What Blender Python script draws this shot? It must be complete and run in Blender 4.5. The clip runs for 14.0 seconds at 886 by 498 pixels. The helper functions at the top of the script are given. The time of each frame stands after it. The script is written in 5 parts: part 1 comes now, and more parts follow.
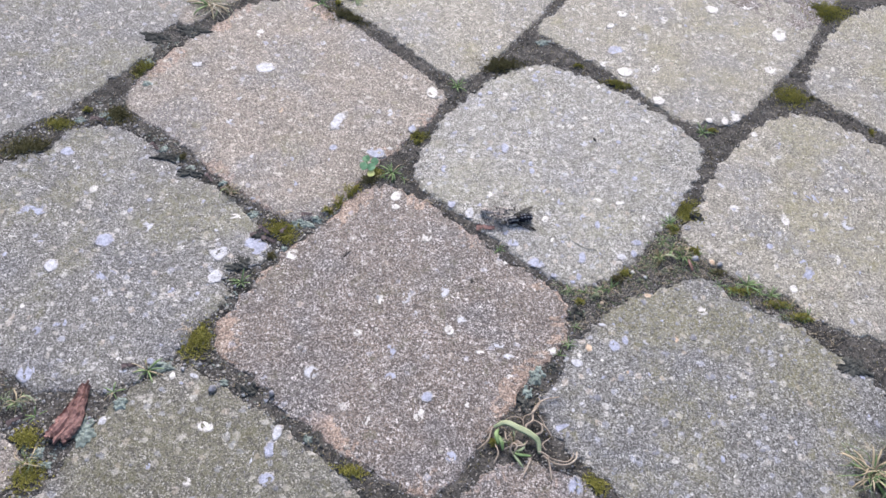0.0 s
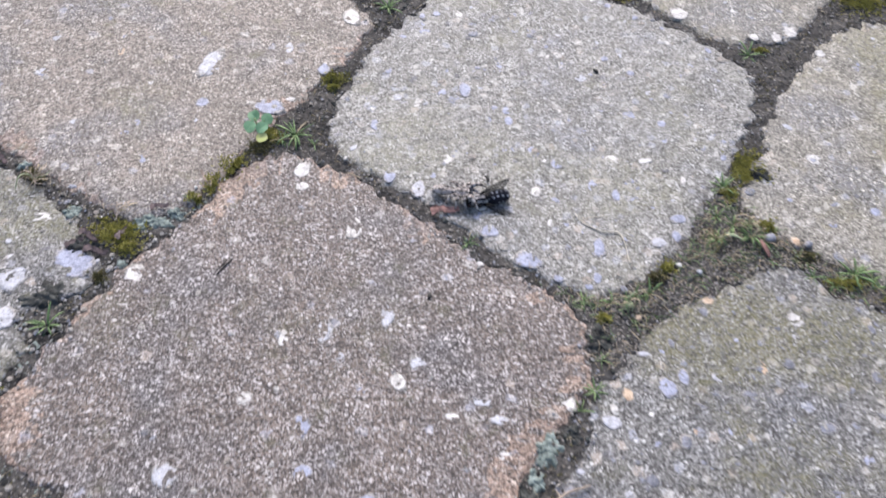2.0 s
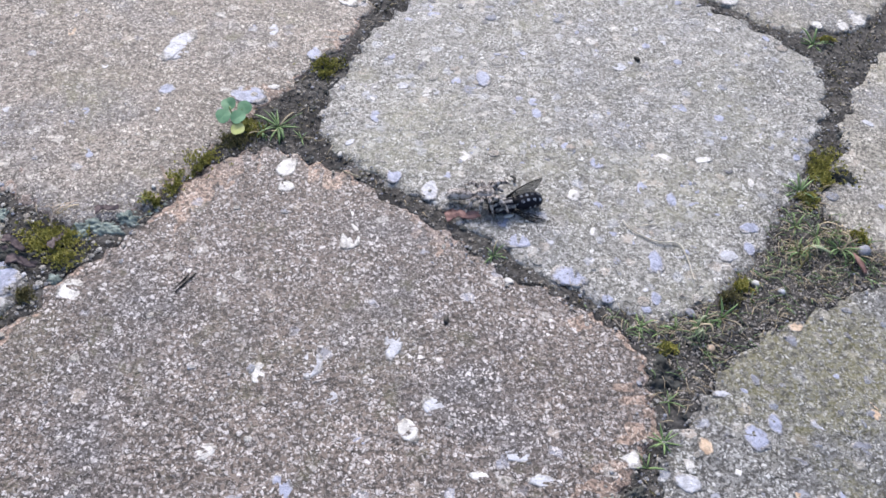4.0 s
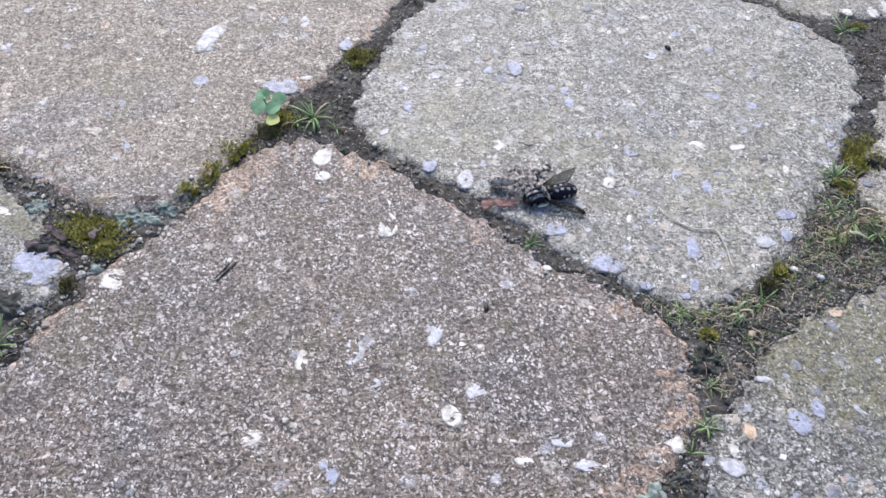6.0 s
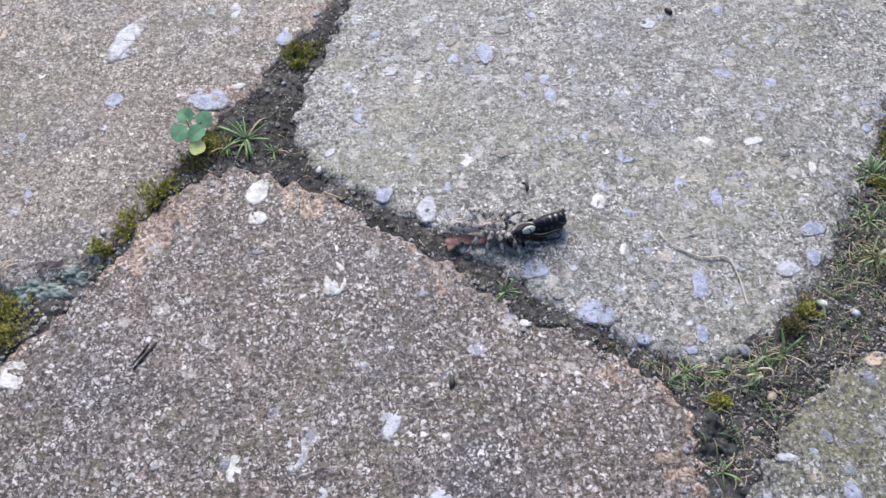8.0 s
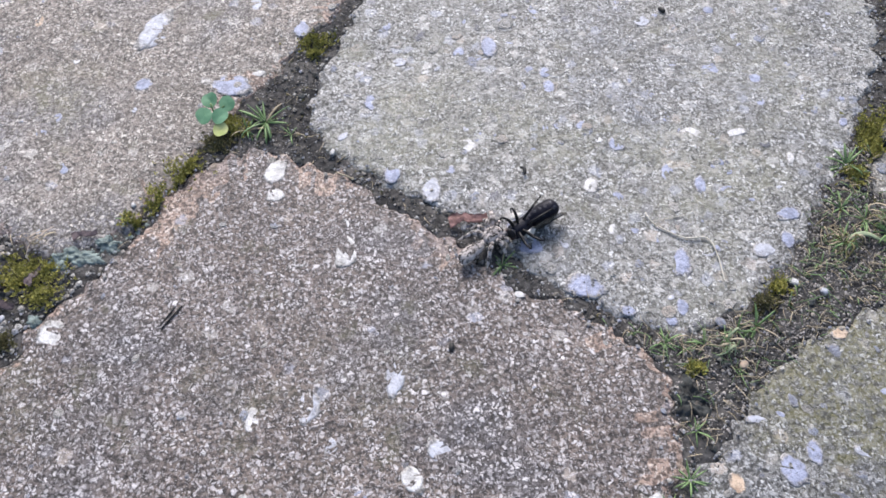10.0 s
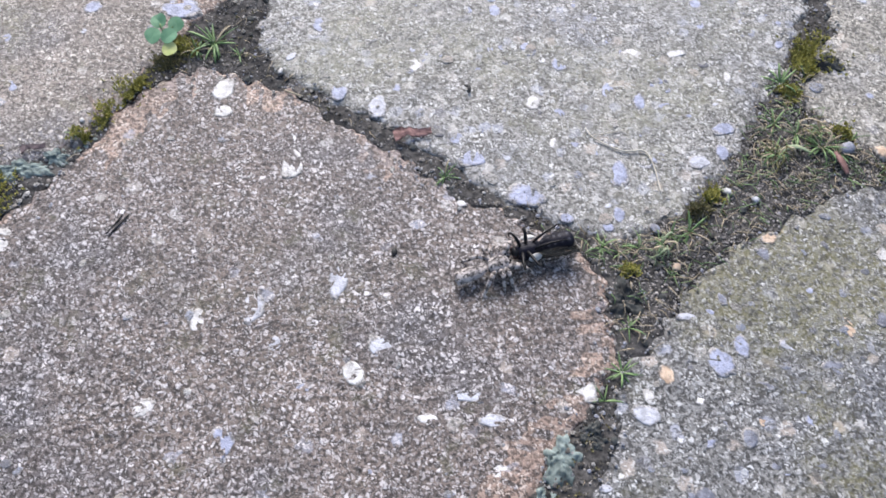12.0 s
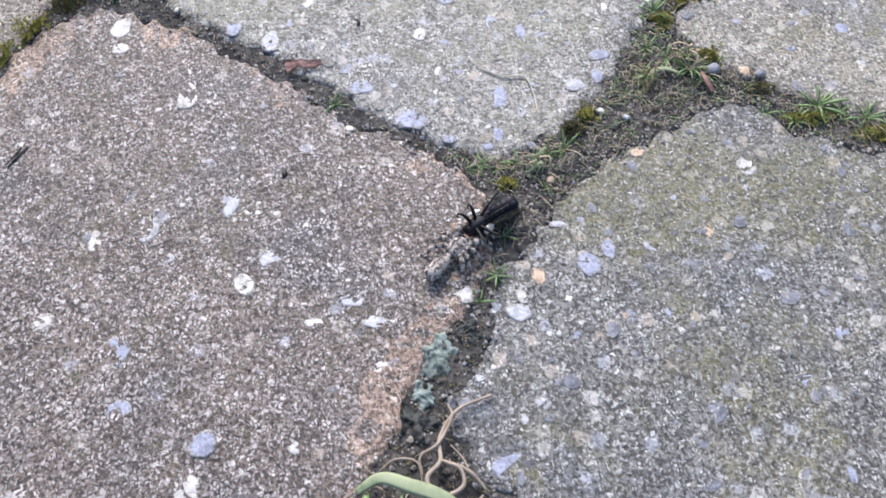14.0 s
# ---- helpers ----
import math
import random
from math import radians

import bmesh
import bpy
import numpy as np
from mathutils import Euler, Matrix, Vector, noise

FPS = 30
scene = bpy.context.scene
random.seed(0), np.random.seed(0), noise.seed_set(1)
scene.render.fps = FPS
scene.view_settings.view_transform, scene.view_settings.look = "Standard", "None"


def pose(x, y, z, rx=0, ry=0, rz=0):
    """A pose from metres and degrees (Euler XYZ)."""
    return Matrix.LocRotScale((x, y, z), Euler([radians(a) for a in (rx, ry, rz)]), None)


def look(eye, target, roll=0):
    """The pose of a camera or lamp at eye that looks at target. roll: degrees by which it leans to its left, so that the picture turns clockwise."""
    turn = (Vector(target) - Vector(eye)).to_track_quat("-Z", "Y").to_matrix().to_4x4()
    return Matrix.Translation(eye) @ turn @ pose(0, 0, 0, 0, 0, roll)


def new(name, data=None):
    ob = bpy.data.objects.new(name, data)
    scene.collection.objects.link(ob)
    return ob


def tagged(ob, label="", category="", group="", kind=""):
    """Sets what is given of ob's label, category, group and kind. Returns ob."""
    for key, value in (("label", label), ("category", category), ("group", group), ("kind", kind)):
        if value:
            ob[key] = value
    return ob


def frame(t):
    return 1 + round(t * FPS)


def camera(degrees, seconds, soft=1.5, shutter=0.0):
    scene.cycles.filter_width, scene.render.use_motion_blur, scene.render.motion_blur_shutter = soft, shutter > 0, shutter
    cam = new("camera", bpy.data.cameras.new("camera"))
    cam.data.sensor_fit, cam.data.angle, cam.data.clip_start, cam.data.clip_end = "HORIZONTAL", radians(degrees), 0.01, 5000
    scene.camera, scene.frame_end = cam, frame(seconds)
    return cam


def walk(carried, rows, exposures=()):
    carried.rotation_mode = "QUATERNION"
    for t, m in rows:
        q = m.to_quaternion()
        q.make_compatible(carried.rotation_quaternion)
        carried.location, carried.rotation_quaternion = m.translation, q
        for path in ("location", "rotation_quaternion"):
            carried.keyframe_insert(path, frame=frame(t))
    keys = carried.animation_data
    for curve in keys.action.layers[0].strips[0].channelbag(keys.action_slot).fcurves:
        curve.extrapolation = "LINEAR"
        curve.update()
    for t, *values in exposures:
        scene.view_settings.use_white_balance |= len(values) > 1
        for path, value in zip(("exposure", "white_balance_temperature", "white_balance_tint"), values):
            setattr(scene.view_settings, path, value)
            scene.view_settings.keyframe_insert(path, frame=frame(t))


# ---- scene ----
cam = camera(52.96, 14.0, soft=1.6, shutter=0.6)
SKY, SUN, SUN_UP, SUN_TURN, SUN_WIDE = 0.10, 2.3, 40.0, -8.0, 32.0
EXPOSURES = [(0, 1.12, 6560, 15), (2, 1.08, 6540, 15.5), (4.5, 1.03, 6390, 14), (7, 1.05, 6370, 13.5), (7.8, 0.94, 6360, 14), (10.5, 1.01, 6360, 14), (14, 1.12, 6360, 14)]
PATH = [
    (0, (0.07534, 0.05661, 0.28730), (0.07090, 0.17955, 0.12961), 4.94),
    (0.5, (0.07608, 0.05887, 0.28458), (0.07209, 0.18009, 0.12555), 5.08),
    (1, (0.07727, 0.07132, 0.26512), (0.07640, 0.18914, 0.10351), 5.72),
    (1.25, (0.07690, 0.10200, 0.23200), (0.07990, 0.21700, 0.06820), 6.60),
    (1.5, (0.07605, 0.12490, 0.20097), (0.08380, 0.24210, 0.03909), 7.58),
    (2, (0.07476, 0.14067, 0.18211), (0.08227, 0.26281, 0.02392), 5.70),
    (2.2, (0.07301, 0.14656, 0.17489), (0.08093, 0.27109, 0.01859), 6.31),
    (4.3, (0.06995, 0.16345, 0.13843), (0.07953, 0.29419, -0.01262), 6.03),
    (4.5, (0.06887, 0.16363, 0.13759), (0.07799, 0.29434, -0.01351), 5.56),
    (5, (0.06582, 0.16226, 0.13828), (0.07446, 0.29262, -0.01315), 5.71),
    (5.5, (0.06401, 0.16124, 0.13794), (0.07084, 0.28998, -0.01497), 5.08),
    (6, (0.06505, 0.16128, 0.13905), (0.07224, 0.29161, -0.01249), 5.14),
    (6.5, (0.06351, 0.16210, 0.13933), (0.06896, 0.29150, -0.01307), 4.58),
    (7, (0.06452, 0.16705, 0.13763), (0.06882, 0.29556, -0.01555), 4.06),
    (7.2, (0.06969, 0.17233, 0.13030), (0.07411, 0.29444, -0.02803), 3.87),
    (7.3, (0.07233, 0.17961, 0.13186), (0.07272, 0.29560, -0.03107), 1.93),
    (7.5, (0.07557, 0.19363, 0.13520), (0.07333, 0.30582, -0.03034), -0.42),
    (8, (0.07843, 0.20414, 0.13464), (0.07944, 0.31401, -0.03247), -0.56),
    (8.2, (0.07823, 0.20181, 0.13633), (0.07819, 0.31181, -0.03070), -1.06),
    (10.3, (0.07925, 0.19129, 0.14409), (0.07845, 0.30036, -0.02355), -0.07),
    (10.5, (0.07827, 0.18921, 0.14141), (0.07716, 0.29883, -0.02586), -0.09),
    (11, (0.08012, 0.18567, 0.14194), (0.08053, 0.29478, -0.02567), 0.72),
    (11.5, (0.08430, 0.18044, 0.14096), (0.08759, 0.28861, -0.02723), 1.46),
    (12, (0.08523, 0.17870, 0.13953), (0.09021, 0.28544, -0.02953), 2.13),
    (12.5, (0.08783, 0.17513, 0.13824), (0.09504, 0.28129, -0.03111), 2.79),
    (13, (0.09320, 0.16952, 0.13753), (0.10222, 0.27334, -0.03318), 3.26),
    (13.5, (0.09743, 0.16669, 0.14113), (0.11041, 0.26992, -0.02968), 4.21),
    (14, (0.09912, 0.16230, 0.14192), (0.11236, 0.26528, -0.02902), 4.20),
]
walk(cam, [(t, look(eye, target, roll)) for t, eye, target, roll in PATH], EXPOSURES)

# ---- light: a bright overcast sky with a veiled sun ----
world = bpy.data.worlds.new("overcast_sky")
scene.world = world
world.use_nodes = True
_wn = world.node_tree
_wn.nodes.clear()
_sky = _wn.nodes.new("ShaderNodeTexSky")
_sky.sky_type, _sky.sun_disc = "NISHITA", False
_sky.sun_elevation, _sky.sun_rotation = radians(SUN_UP), radians(SUN_TURN)
_sky.air_density, _sky.dust_density, _sky.ozone_density = 1.0, 2.0, 1.0
_bg = _wn.nodes.new("ShaderNodeBackground")
_bg.inputs["Strength"].default_value = SKY
_out = _wn.nodes.new("ShaderNodeOutputWorld")
_wn.links.new(_sky.outputs[0], _bg.inputs["Color"])
_wn.links.new(_bg.outputs[0], _out.inputs["Surface"])
_lamp = bpy.data.lights.new("veiled_sun", "SUN")
_lamp.energy, _lamp.angle, _lamp.color = SUN, radians(SUN_WIDE), (1.0, 0.97, 0.93)
_sun = new("veiled_sun", _lamp)
_a, _e = radians(SUN_TURN), radians(SUN_UP)
_sun.matrix_basis = look((math.sin(_a) * math.cos(_e) * 5, math.cos(_a) * math.cos(_e) * 5, math.sin(_e) * 5), (0, 0, 0))

MM = 0.001
rng = random.Random(7)


# ---- materials ----
class Mat:
    """A node material under construction; every method returns an output socket."""

    def __init__(self, name, rough=0.85, metallic=0.0, spec=0.4):
        self.m = bpy.data.materials.new(name)
        self.m.use_nodes = True
        self.t = self.m.node_tree
        self.b = self.t.nodes["Principled BSDF"]
        self.b.inputs["Roughness"].default_value = rough
        self.b.inputs["Metallic"].default_value = metallic
        self.b.inputs["Specular IOR Level"].default_value = spec
        self.obj = self.node("ShaderNodeTexCoord").outputs["Object"]
        self.rand = self.node("ShaderNodeObjectInfo").outputs["Random"]

    def node(self, kind, **props):
        n = self.t.nodes.new(kind)
        for k, v in props.items():
            setattr(n, k, v)
        return n

    def put(self, socket, value):
        if hasattr(value, "is_output"):
            self.t.links.new(value, socket)
        else:
            socket.default_value = value

    def shifted(self, by=3.0):
        n = self.node("ShaderNodeVectorMath", operation="ADD")
        c = self.node("ShaderNodeCombineXYZ")
        k = self.math("MULTIPLY", self.rand, by)
        for i in range(3):
            self.t.links.new(k, c.inputs[i])
        self.t.links.new(self.obj, n.inputs[0])
        self.t.links.new(c.outputs[0], n.inputs[1])
        return n.outputs[0]

    def noise(self, at, scale, detail=3.0, rough=0.6):
        n = self.node("ShaderNodeTexNoise")
        self.put(n.inputs["Vector"], at)
        n.inputs["Scale"].default_value, n.inputs["Detail"].default_value, n.inputs["Roughness"].default_value = scale, detail, rough
        return n.outputs["Fac"]

    def cells(self, at, scale, rand=1.0):
        n = self.node("ShaderNodeTexVoronoi", voronoi_dimensions="2D")
        self.put(n.inputs["Vector"], at)
        n.inputs["Scale"].default_value, n.inputs["Randomness"].default_value = scale, rand
        s = self.node("ShaderNodeSeparateColor")
        self.t.links.new(n.outputs["Color"], s.inputs[0])
        return n.outputs["Distance"], s.outputs[0], s.outputs[1]

    def math(self, op, a, b=0.0):
        n = self.node("ShaderNodeMath", operation=op)
        self.put(n.inputs[0], a)
        self.put(n.inputs[1], b)
        return n.outputs[0]

    def span(self, v, a, b, lo=0.0, hi=1.0):
        n = self.node("ShaderNodeMapRange", interpolation_type="SMOOTHSTEP")
        self.put(n.inputs["Value"], v)
        for k, x in (("From Min", a), ("From Max", b), ("To Min", lo), ("To Max", hi)):
            n.inputs[k].default_value = x
        return n.outputs[0]

    def mix(self, f, a, b, how="MIX"):
        n = self.node("ShaderNodeMix", data_type="RGBA", blend_type=how)
        self.put(n.inputs["Factor"], f)
        for s, v in ((n.inputs[6], a), (n.inputs[7], b)):
            self.put(s, v if hasattr(v, "is_output") else (*v, 1.0))
        return n.outputs[2]

    def ramp(self, f, stops, constant=False):
        n = self.node("ShaderNodeValToRGB")
        n.color_ramp.interpolation = "CONSTANT" if constant else "LINEAR"
        e = n.color_ramp.elements
        while len(e) < len(stops):
            e.new(0.5)
        for x, (p, c) in zip(e, stops):
            x.position, x.color = p, (*c, 1.0)
        self.put(n.inputs[0], f)
        return n.outputs[0]

    def bump(self, height, distance, strength=1.0):
        n = self.node("ShaderNodeBump")
        n.inputs["Distance"].default_value, n.inputs["Strength"].default_value = distance, strength
        self.put(n.inputs["Height"], height)
        self.t.links.new(n.outputs[0], self.b.inputs["Normal"])

    def done(self, colour, rough=None):
        self.put(self.b.inputs["Base Color"], colour if hasattr(colour, "is_output") else (*colour, 1.0))
        if rough is not None:
            self.put(self.b.inputs["Roughness"], rough)
        return self.m


def island(m):
    return m.node("ShaderNodeNewGeometry").outputs["Random Per Island"]


def concrete(name, paste, dark, light, algae, algae_from, specks=0.5, stones=0.25, film=0.0):
    """Weathered concrete: dark gritty paste, pale sand grains, small worn stones, pits, film and algae stains."""
    m = Mat(name, 0.62, spec=0.35)
    at = m.shifted()
    warp = m.node("ShaderNodeTexNoise")
    m.put(warp.inputs["Vector"], at)
    warp.inputs["Scale"].default_value, warp.inputs["Detail"].default_value = 900, 3
    bent = m.node("ShaderNodeMix", data_type="RGBA", blend_type="LINEAR_LIGHT")
    bent.inputs[0].default_value = 0.0009
    m.put(bent.inputs[6], at)
    m.put(bent.inputs[7], warp.outputs["Color"])
    torn = bent.outputs[2]
    big, mid, patch = m.noise(at, 20, 4, 0.65), m.noise(at, 75, 5, 0.65), m.noise(at, 210, 4, 0.7)
    fine, coarse = m.noise(at, 2300, 3, 0.8), m.noise(at, 620, 4, 0.75)
    c = m.mix(m.span(mid, 0.36, 0.64), tuple(0.80 * v for v in paste), tuple(1.12 * v for v in paste))
    c = m.mix(m.span(m.noise(at, 31, 4, 0.6), 0.47, 0.66, 0.0, 0.7), c, (0.80 * paste[2], 0.84 * paste[2], 0.98 * paste[2]))
    c = m.mix(m.span(patch, 0.53, 0.70, 0.0, 0.6), c, tuple(0.55 * v for v in paste))
    grit = m.noise(at, 1350, 2, 0.6)
    c = m.mix(m.span(coarse, 0.50, 0.38, 0.0, 0.8), c, dark)
    c = m.mix(m.span(grit, 0.54, 0.42, 0.0, 0.9), c, tuple(0.7 * v for v in dark))
    # worn stones a few millimetres across, tinted, lying flush
    d2, r2, g2 = m.cells(torn, 330)
    stone = m.math("MULTIPLY", m.span(r2, 1.0 - 0.65 * stones, 1.03 - 0.65 * stones), m.span(m.math("ADD", d2, m.math("MULTIPLY", m.math("SUBTRACT", patch, 0.5), 1.2)), 0.52, 0.30))
    tint = m.ramp(g2, [(0.0, (0.52, 0.49, 0.45)), (0.30, (0.42, 0.44, 0.52)), (0.50, (0.50, 0.43, 0.37)), (0.66, (0.20, 0.20, 0.23)), (0.78, (0.66, 0.64, 0.61)), (0.90, (0.38, 0.40, 0.47))], True)
    c = m.mix(m.math("MULTIPLY", stone, m.span(coarse, 0.36, 0.56, 0.15, 0.60)), c, tint)
    # grains of sand and quartz, three sizes
    h = m.math("ADD", m.math("MULTIPLY", fine, 0.5), m.math("MULTIPLY", grit, 0.9))
    for scale, share, strength in ((2600, 0.8 * specks, 0.55), (1500, specks, 0.90), (900, 0.28 * specks, 1.0)):
        d, r, g = m.cells(torn, scale)
        grain = m.math("MULTIPLY", m.span(r, 1.0 - share, 1.06 - share), m.span(d, 0.46, 0.24))
        grain = m.math("MULTIPLY", grain, m.span(patch, 0.36, 0.60, 1.0, 0.45))
        c = m.mix(m.math("MULTIPLY", grain, m.span(g, 0.0, 1.0, 0.45 * strength, strength)), c, light)
        h = m.math("ADD", h, m.math("MULTIPLY", grain, 0.35))
    d3, r3, g3 = m.cells(torn, 950)
    pit = m.math("MULTIPLY", m.span(r3, 0.80, 0.88), m.span(d3, 0.38, 0.15))
    c = m.mix(m.math("MULTIPLY", pit, 0.6), c, tuple(0.4 * v for v in dark))
    if film:
        # a dried pale film that veils the grain in patches
        veil = m.math("MULTIPLY", m.span(m.noise(at, 46, 5, 0.7), 0.40, 0.62), m.span(coarse, 0.32, 0.58, 0.35, 1.0))
        c = m.mix(m.math("MULTIPLY", veil, film), c, tuple(1.15 * v for v in paste))
    wet = m.math("MULTIPLY", m.span(big, algae_from, algae_from + 0.16), m.span(coarse, 0.38, 0.60, 0.15, 1.0))
    c = m.mix(m.math("MULTIPLY", wet, 0.48), c, algae)
    spots = m.math("MULTIPLY", m.span(m.noise(at, 120, 4, 0.6), 0.60, 0.70), m.span(fine, 0.36, 0.60, 0.3, 1.0))
    c = m.mix(m.math("MULTIPLY", spots, 0.55), c, tuple(0.8 * v for v in algae))
    m.bump(m.math("SUBTRACT", h, m.math("MULTIPLY", pit, 0.6)), 0.00024, 0.8)
    return m.done(c)


def speckled(name, c1, c2, scale, rough=0.8, bump=0.0003, spec=0.4, by_island=0.0, lift=1.0, damp=0.0):
    """A plain natural surface: two colours over fine and coarse noise."""
    m = Mat(name, rough, spec=spec)
    at = m.shifted()
    f = m.math("ADD", m.math("MULTIPLY", m.noise(at, scale, 4), 0.6), m.math("MULTIPLY", m.noise(at, scale * 0.2, 2), 0.4))
    c = m.mix(m.span(f, 0.36, 0.64), c1, c2)
    if by_island:
        c = m.mix(m.math("MULTIPLY", island(m), by_island), c, tuple(min(1.0, lift * v) for v in c2))
    if damp:
        wet = m.span(m.math("ADD", m.noise(m.obj, 85, 4, 0.7), m.math("MULTIPLY", m.noise(m.obj, 420, 2), 0.25)), 0.58, 0.72)
        c = m.mix(m.math("MULTIPLY", wet, damp), c, (0.008, 0.008, 0.009))
    if bump:
        m.bump(f, bump, 0.8)
    return m.done(c)


RED = concrete("reddish_concrete", (0.176, 0.141, 0.121), (0.046, 0.038, 0.034), (0.72, 0.68, 0.67), (0.110, 0.108, 0.055), 0.53, 0.52, 0.08)
PINK = concrete("pinkish_grey_concrete", (0.255, 0.218, 0.188), (0.080, 0.069, 0.058), (0.72, 0.67, 0.60), (0.18, 0.17, 0.09), 0.54, 0.50, 0.18, 0.10)
GREY = concrete("grey_concrete", (0.185, 0.182, 0.172), (0.056, 0.055, 0.052), (0.64, 0.63, 0.63), (0.17, 0.163, 0.075), 0.48, 0.48, 0.26)
STONY = concrete("stony_grey_concrete", (0.282, 0.276, 0.254), (0.086, 0.083, 0.072), (0.76, 0.75, 0.73), (0.245, 0.240, 0.165), 0.49, 0.46, 0.28, 0.25)
PALE = concrete("pale_concrete", (0.290, 0.272, 0.230), (0.098, 0.092, 0.078), (0.76, 0.72, 0.64), (0.235, 0.220, 0.110), 0.50, 0.44, 0.24, 0.20)
DULL = concrete("dull_mossy_concrete", (0.186, 0.184, 0.176), (0.058, 0.056, 0.053), (0.64, 0.64, 0.63), (0.190, 0.175, 0.060), 0.44, 0.44, 0.26)
RIM = concrete("freshly_broken_concrete", (0.36, 0.262, 0.208), (0.12, 0.086, 0.068), (0.72, 0.62, 0.54), (0.28, 0.23, 0.15), 0.62, 0.42, 0.12)
DIM = concrete("dim_grey_concrete", (0.160, 0.154, 0.136), (0.046, 0.045, 0.040), (0.60, 0.58, 0.54), (0.12, 0.115, 0.048), 0.44, 0.44, 0.24)

SOIL = speckled("dark_damp_soil", (0.024, 0.023, 0.022), (0.115, 0.108, 0.100), 1000, 0.92, 0.0006, 0.25, damp=0.35)
CRUMB = speckled("soil_crumb", (0.026, 0.025, 0.024), (0.120, 0.112, 0.105), 1500, 0.9, 0.0003, 0.3, 0.6, 1.9, 0.4)
SAND = speckled("pale_sand_grain", (0.26, 0.24, 0.21), (0.56, 0.52, 0.46), 900, 0.6, 0.0001, 0.5, 0.5, 0.5)
MOSS = speckled("olive_moss", (0.072, 0.073, 0.017), (0.285, 0.265, 0.066), 500, 0.8, 0.0, 0.3, 0.8, 1.5)
DULL_MOSS = speckled("brown_green_moss", (0.046, 0.043, 0.018), (0.150, 0.135, 0.060), 500, 0.85, 0.0, 0.3, 0.7, 1.5)
BLADE = speckled("fresh_green_blade", (0.075, 0.145, 0.050), (0.215, 0.315, 0.125), 300, 0.55, 0.0, 0.4)
PALE_BLADE = speckled("dull_green_blade", (0.12, 0.175, 0.095), (0.30, 0.345, 0.21), 260, 0.6, 0.0001, 0.35)
PALE_STRAW = speckled("bleached_straw", (0.42, 0.38, 0.30), (0.66, 0.61, 0.51), 300, 0.7, 0.0001, 0.35)
STRAW = speckled("dry_straw", (0.30, 0.24, 0.15), (0.50, 0.42, 0.29), 300, 0.7, 0.0001, 0.35, 0.5, 0.6)
ROOT = speckled("pale_dry_root", (0.27, 0.215, 0.165), (0.46, 0.385, 0.315), 260, 0.7, 0.0002, 0.35)
LEAF = speckled("clover_green", (0.088, 0.215, 0.110), (0.170, 0.340, 0.185), 350, 0.5, 0.0001, 0.4)
LEAF_OLD = speckled("yellowing_leaf", (0.38, 0.45, 0.12), (0.58, 0.58, 0.24), 350, 0.55, 0.0001, 0.4)
LIVER = speckled("grey_green_lichen", (0.085, 0.110, 0.100), (0.265, 0.320, 0.292), 700, 0.8, 0.0005, 0.4)
LIVER_DARK = speckled("dark_crust", (0.022, 0.023, 0.022), (0.075, 0.080, 0.075), 500, 0.85, 0.0004, 0.3)
BARK = speckled("red_brown_bark", (0.105, 0.055, 0.050), (0.310, 0.180, 0.160), 420, 0.8, 0.0008, 0.3)
BROWN_LEAF = speckled("red_brown_dead_leaf", (0.150, 0.075, 0.063), (0.33, 0.185, 0.160), 900, 0.7, 0.0002, 0.4)
BLACK = speckled("black_plant_bit", (0.010, 0.010, 0.009), (0.040, 0.036, 0.032), 700, 0.6, 0.0001, 0.4)


def worn_stone(name, c1, c2, paste=(0.27, 0.255, 0.235)):
    """A stone ground flush with the concrete: mottled, scratched, and sunk under gritty paste towards its rim."""
    m = Mat(name, 0.55, spec=0.4)
    at = m.shifted()
    f, g = m.noise(at, 480, 4, 0.65), m.noise(at, 1500, 3, 0.7)
    c = m.mix(m.span(f, 0.38, 0.60), c1, c2)
    c = m.mix(m.span(g, 0.54, 0.66, 0.0, 0.45), c, tuple(min(0.85, 1.35 * v) for v in c2))
    film = m.mix(m.span(g, 0.42, 0.56), tuple(0.3 * v for v in paste), tuple(1.3 * v for v in paste))
    spread = m.node("ShaderNodeVectorMath", operation="DISTANCE")
    flat = m.node("ShaderNodeVectorMath", operation="MULTIPLY")
    m.put(flat.inputs[0], m.node("ShaderNodeTexCoord").outputs["Generated"])
    flat.inputs[1].default_value = (1, 1, 0)
    m.put(spread.inputs[0], flat.outputs[0])
    spread.inputs[1].default_value = (0.5, 0.5, 0)
    out = m.math("ADD", spread.outputs["Value"], m.math("MULTIPLY", m.math("SUBTRACT", m.noise(at, 800, 4, 0.7), 0.5), 0.5))
    c = m.mix(m.span(out, 0.31, 0.47, 0.0, 0.92), c, film)
    c = m.mix(m.span(g, 0.44, 0.34, 0.0, 0.5), c, tuple(0.45 * v for v in paste))
    m.bump(m.math("ADD", g, f), 0.00025, 0.8)
    return m.done(c)


CHIP = {
    "w": worn_stone("white_stone", (0.44, 0.425, 0.405), (0.64, 0.625, 0.605)),
    "g": worn_stone("light_grey_stone", (0.34, 0.345, 0.375), (0.50, 0.51, 0.56)),
    "b": worn_stone("blue_grey_stone", (0.21, 0.228, 0.30), (0.35, 0.375, 0.49)),
    "o": worn_stone("orange_stone", (0.40, 0.28, 0.19), (0.60, 0.46, 0.33)),
    "d": worn_stone("dark_slate_stone", (0.11, 0.115, 0.14), (0.22, 0.23, 0.27)),
}


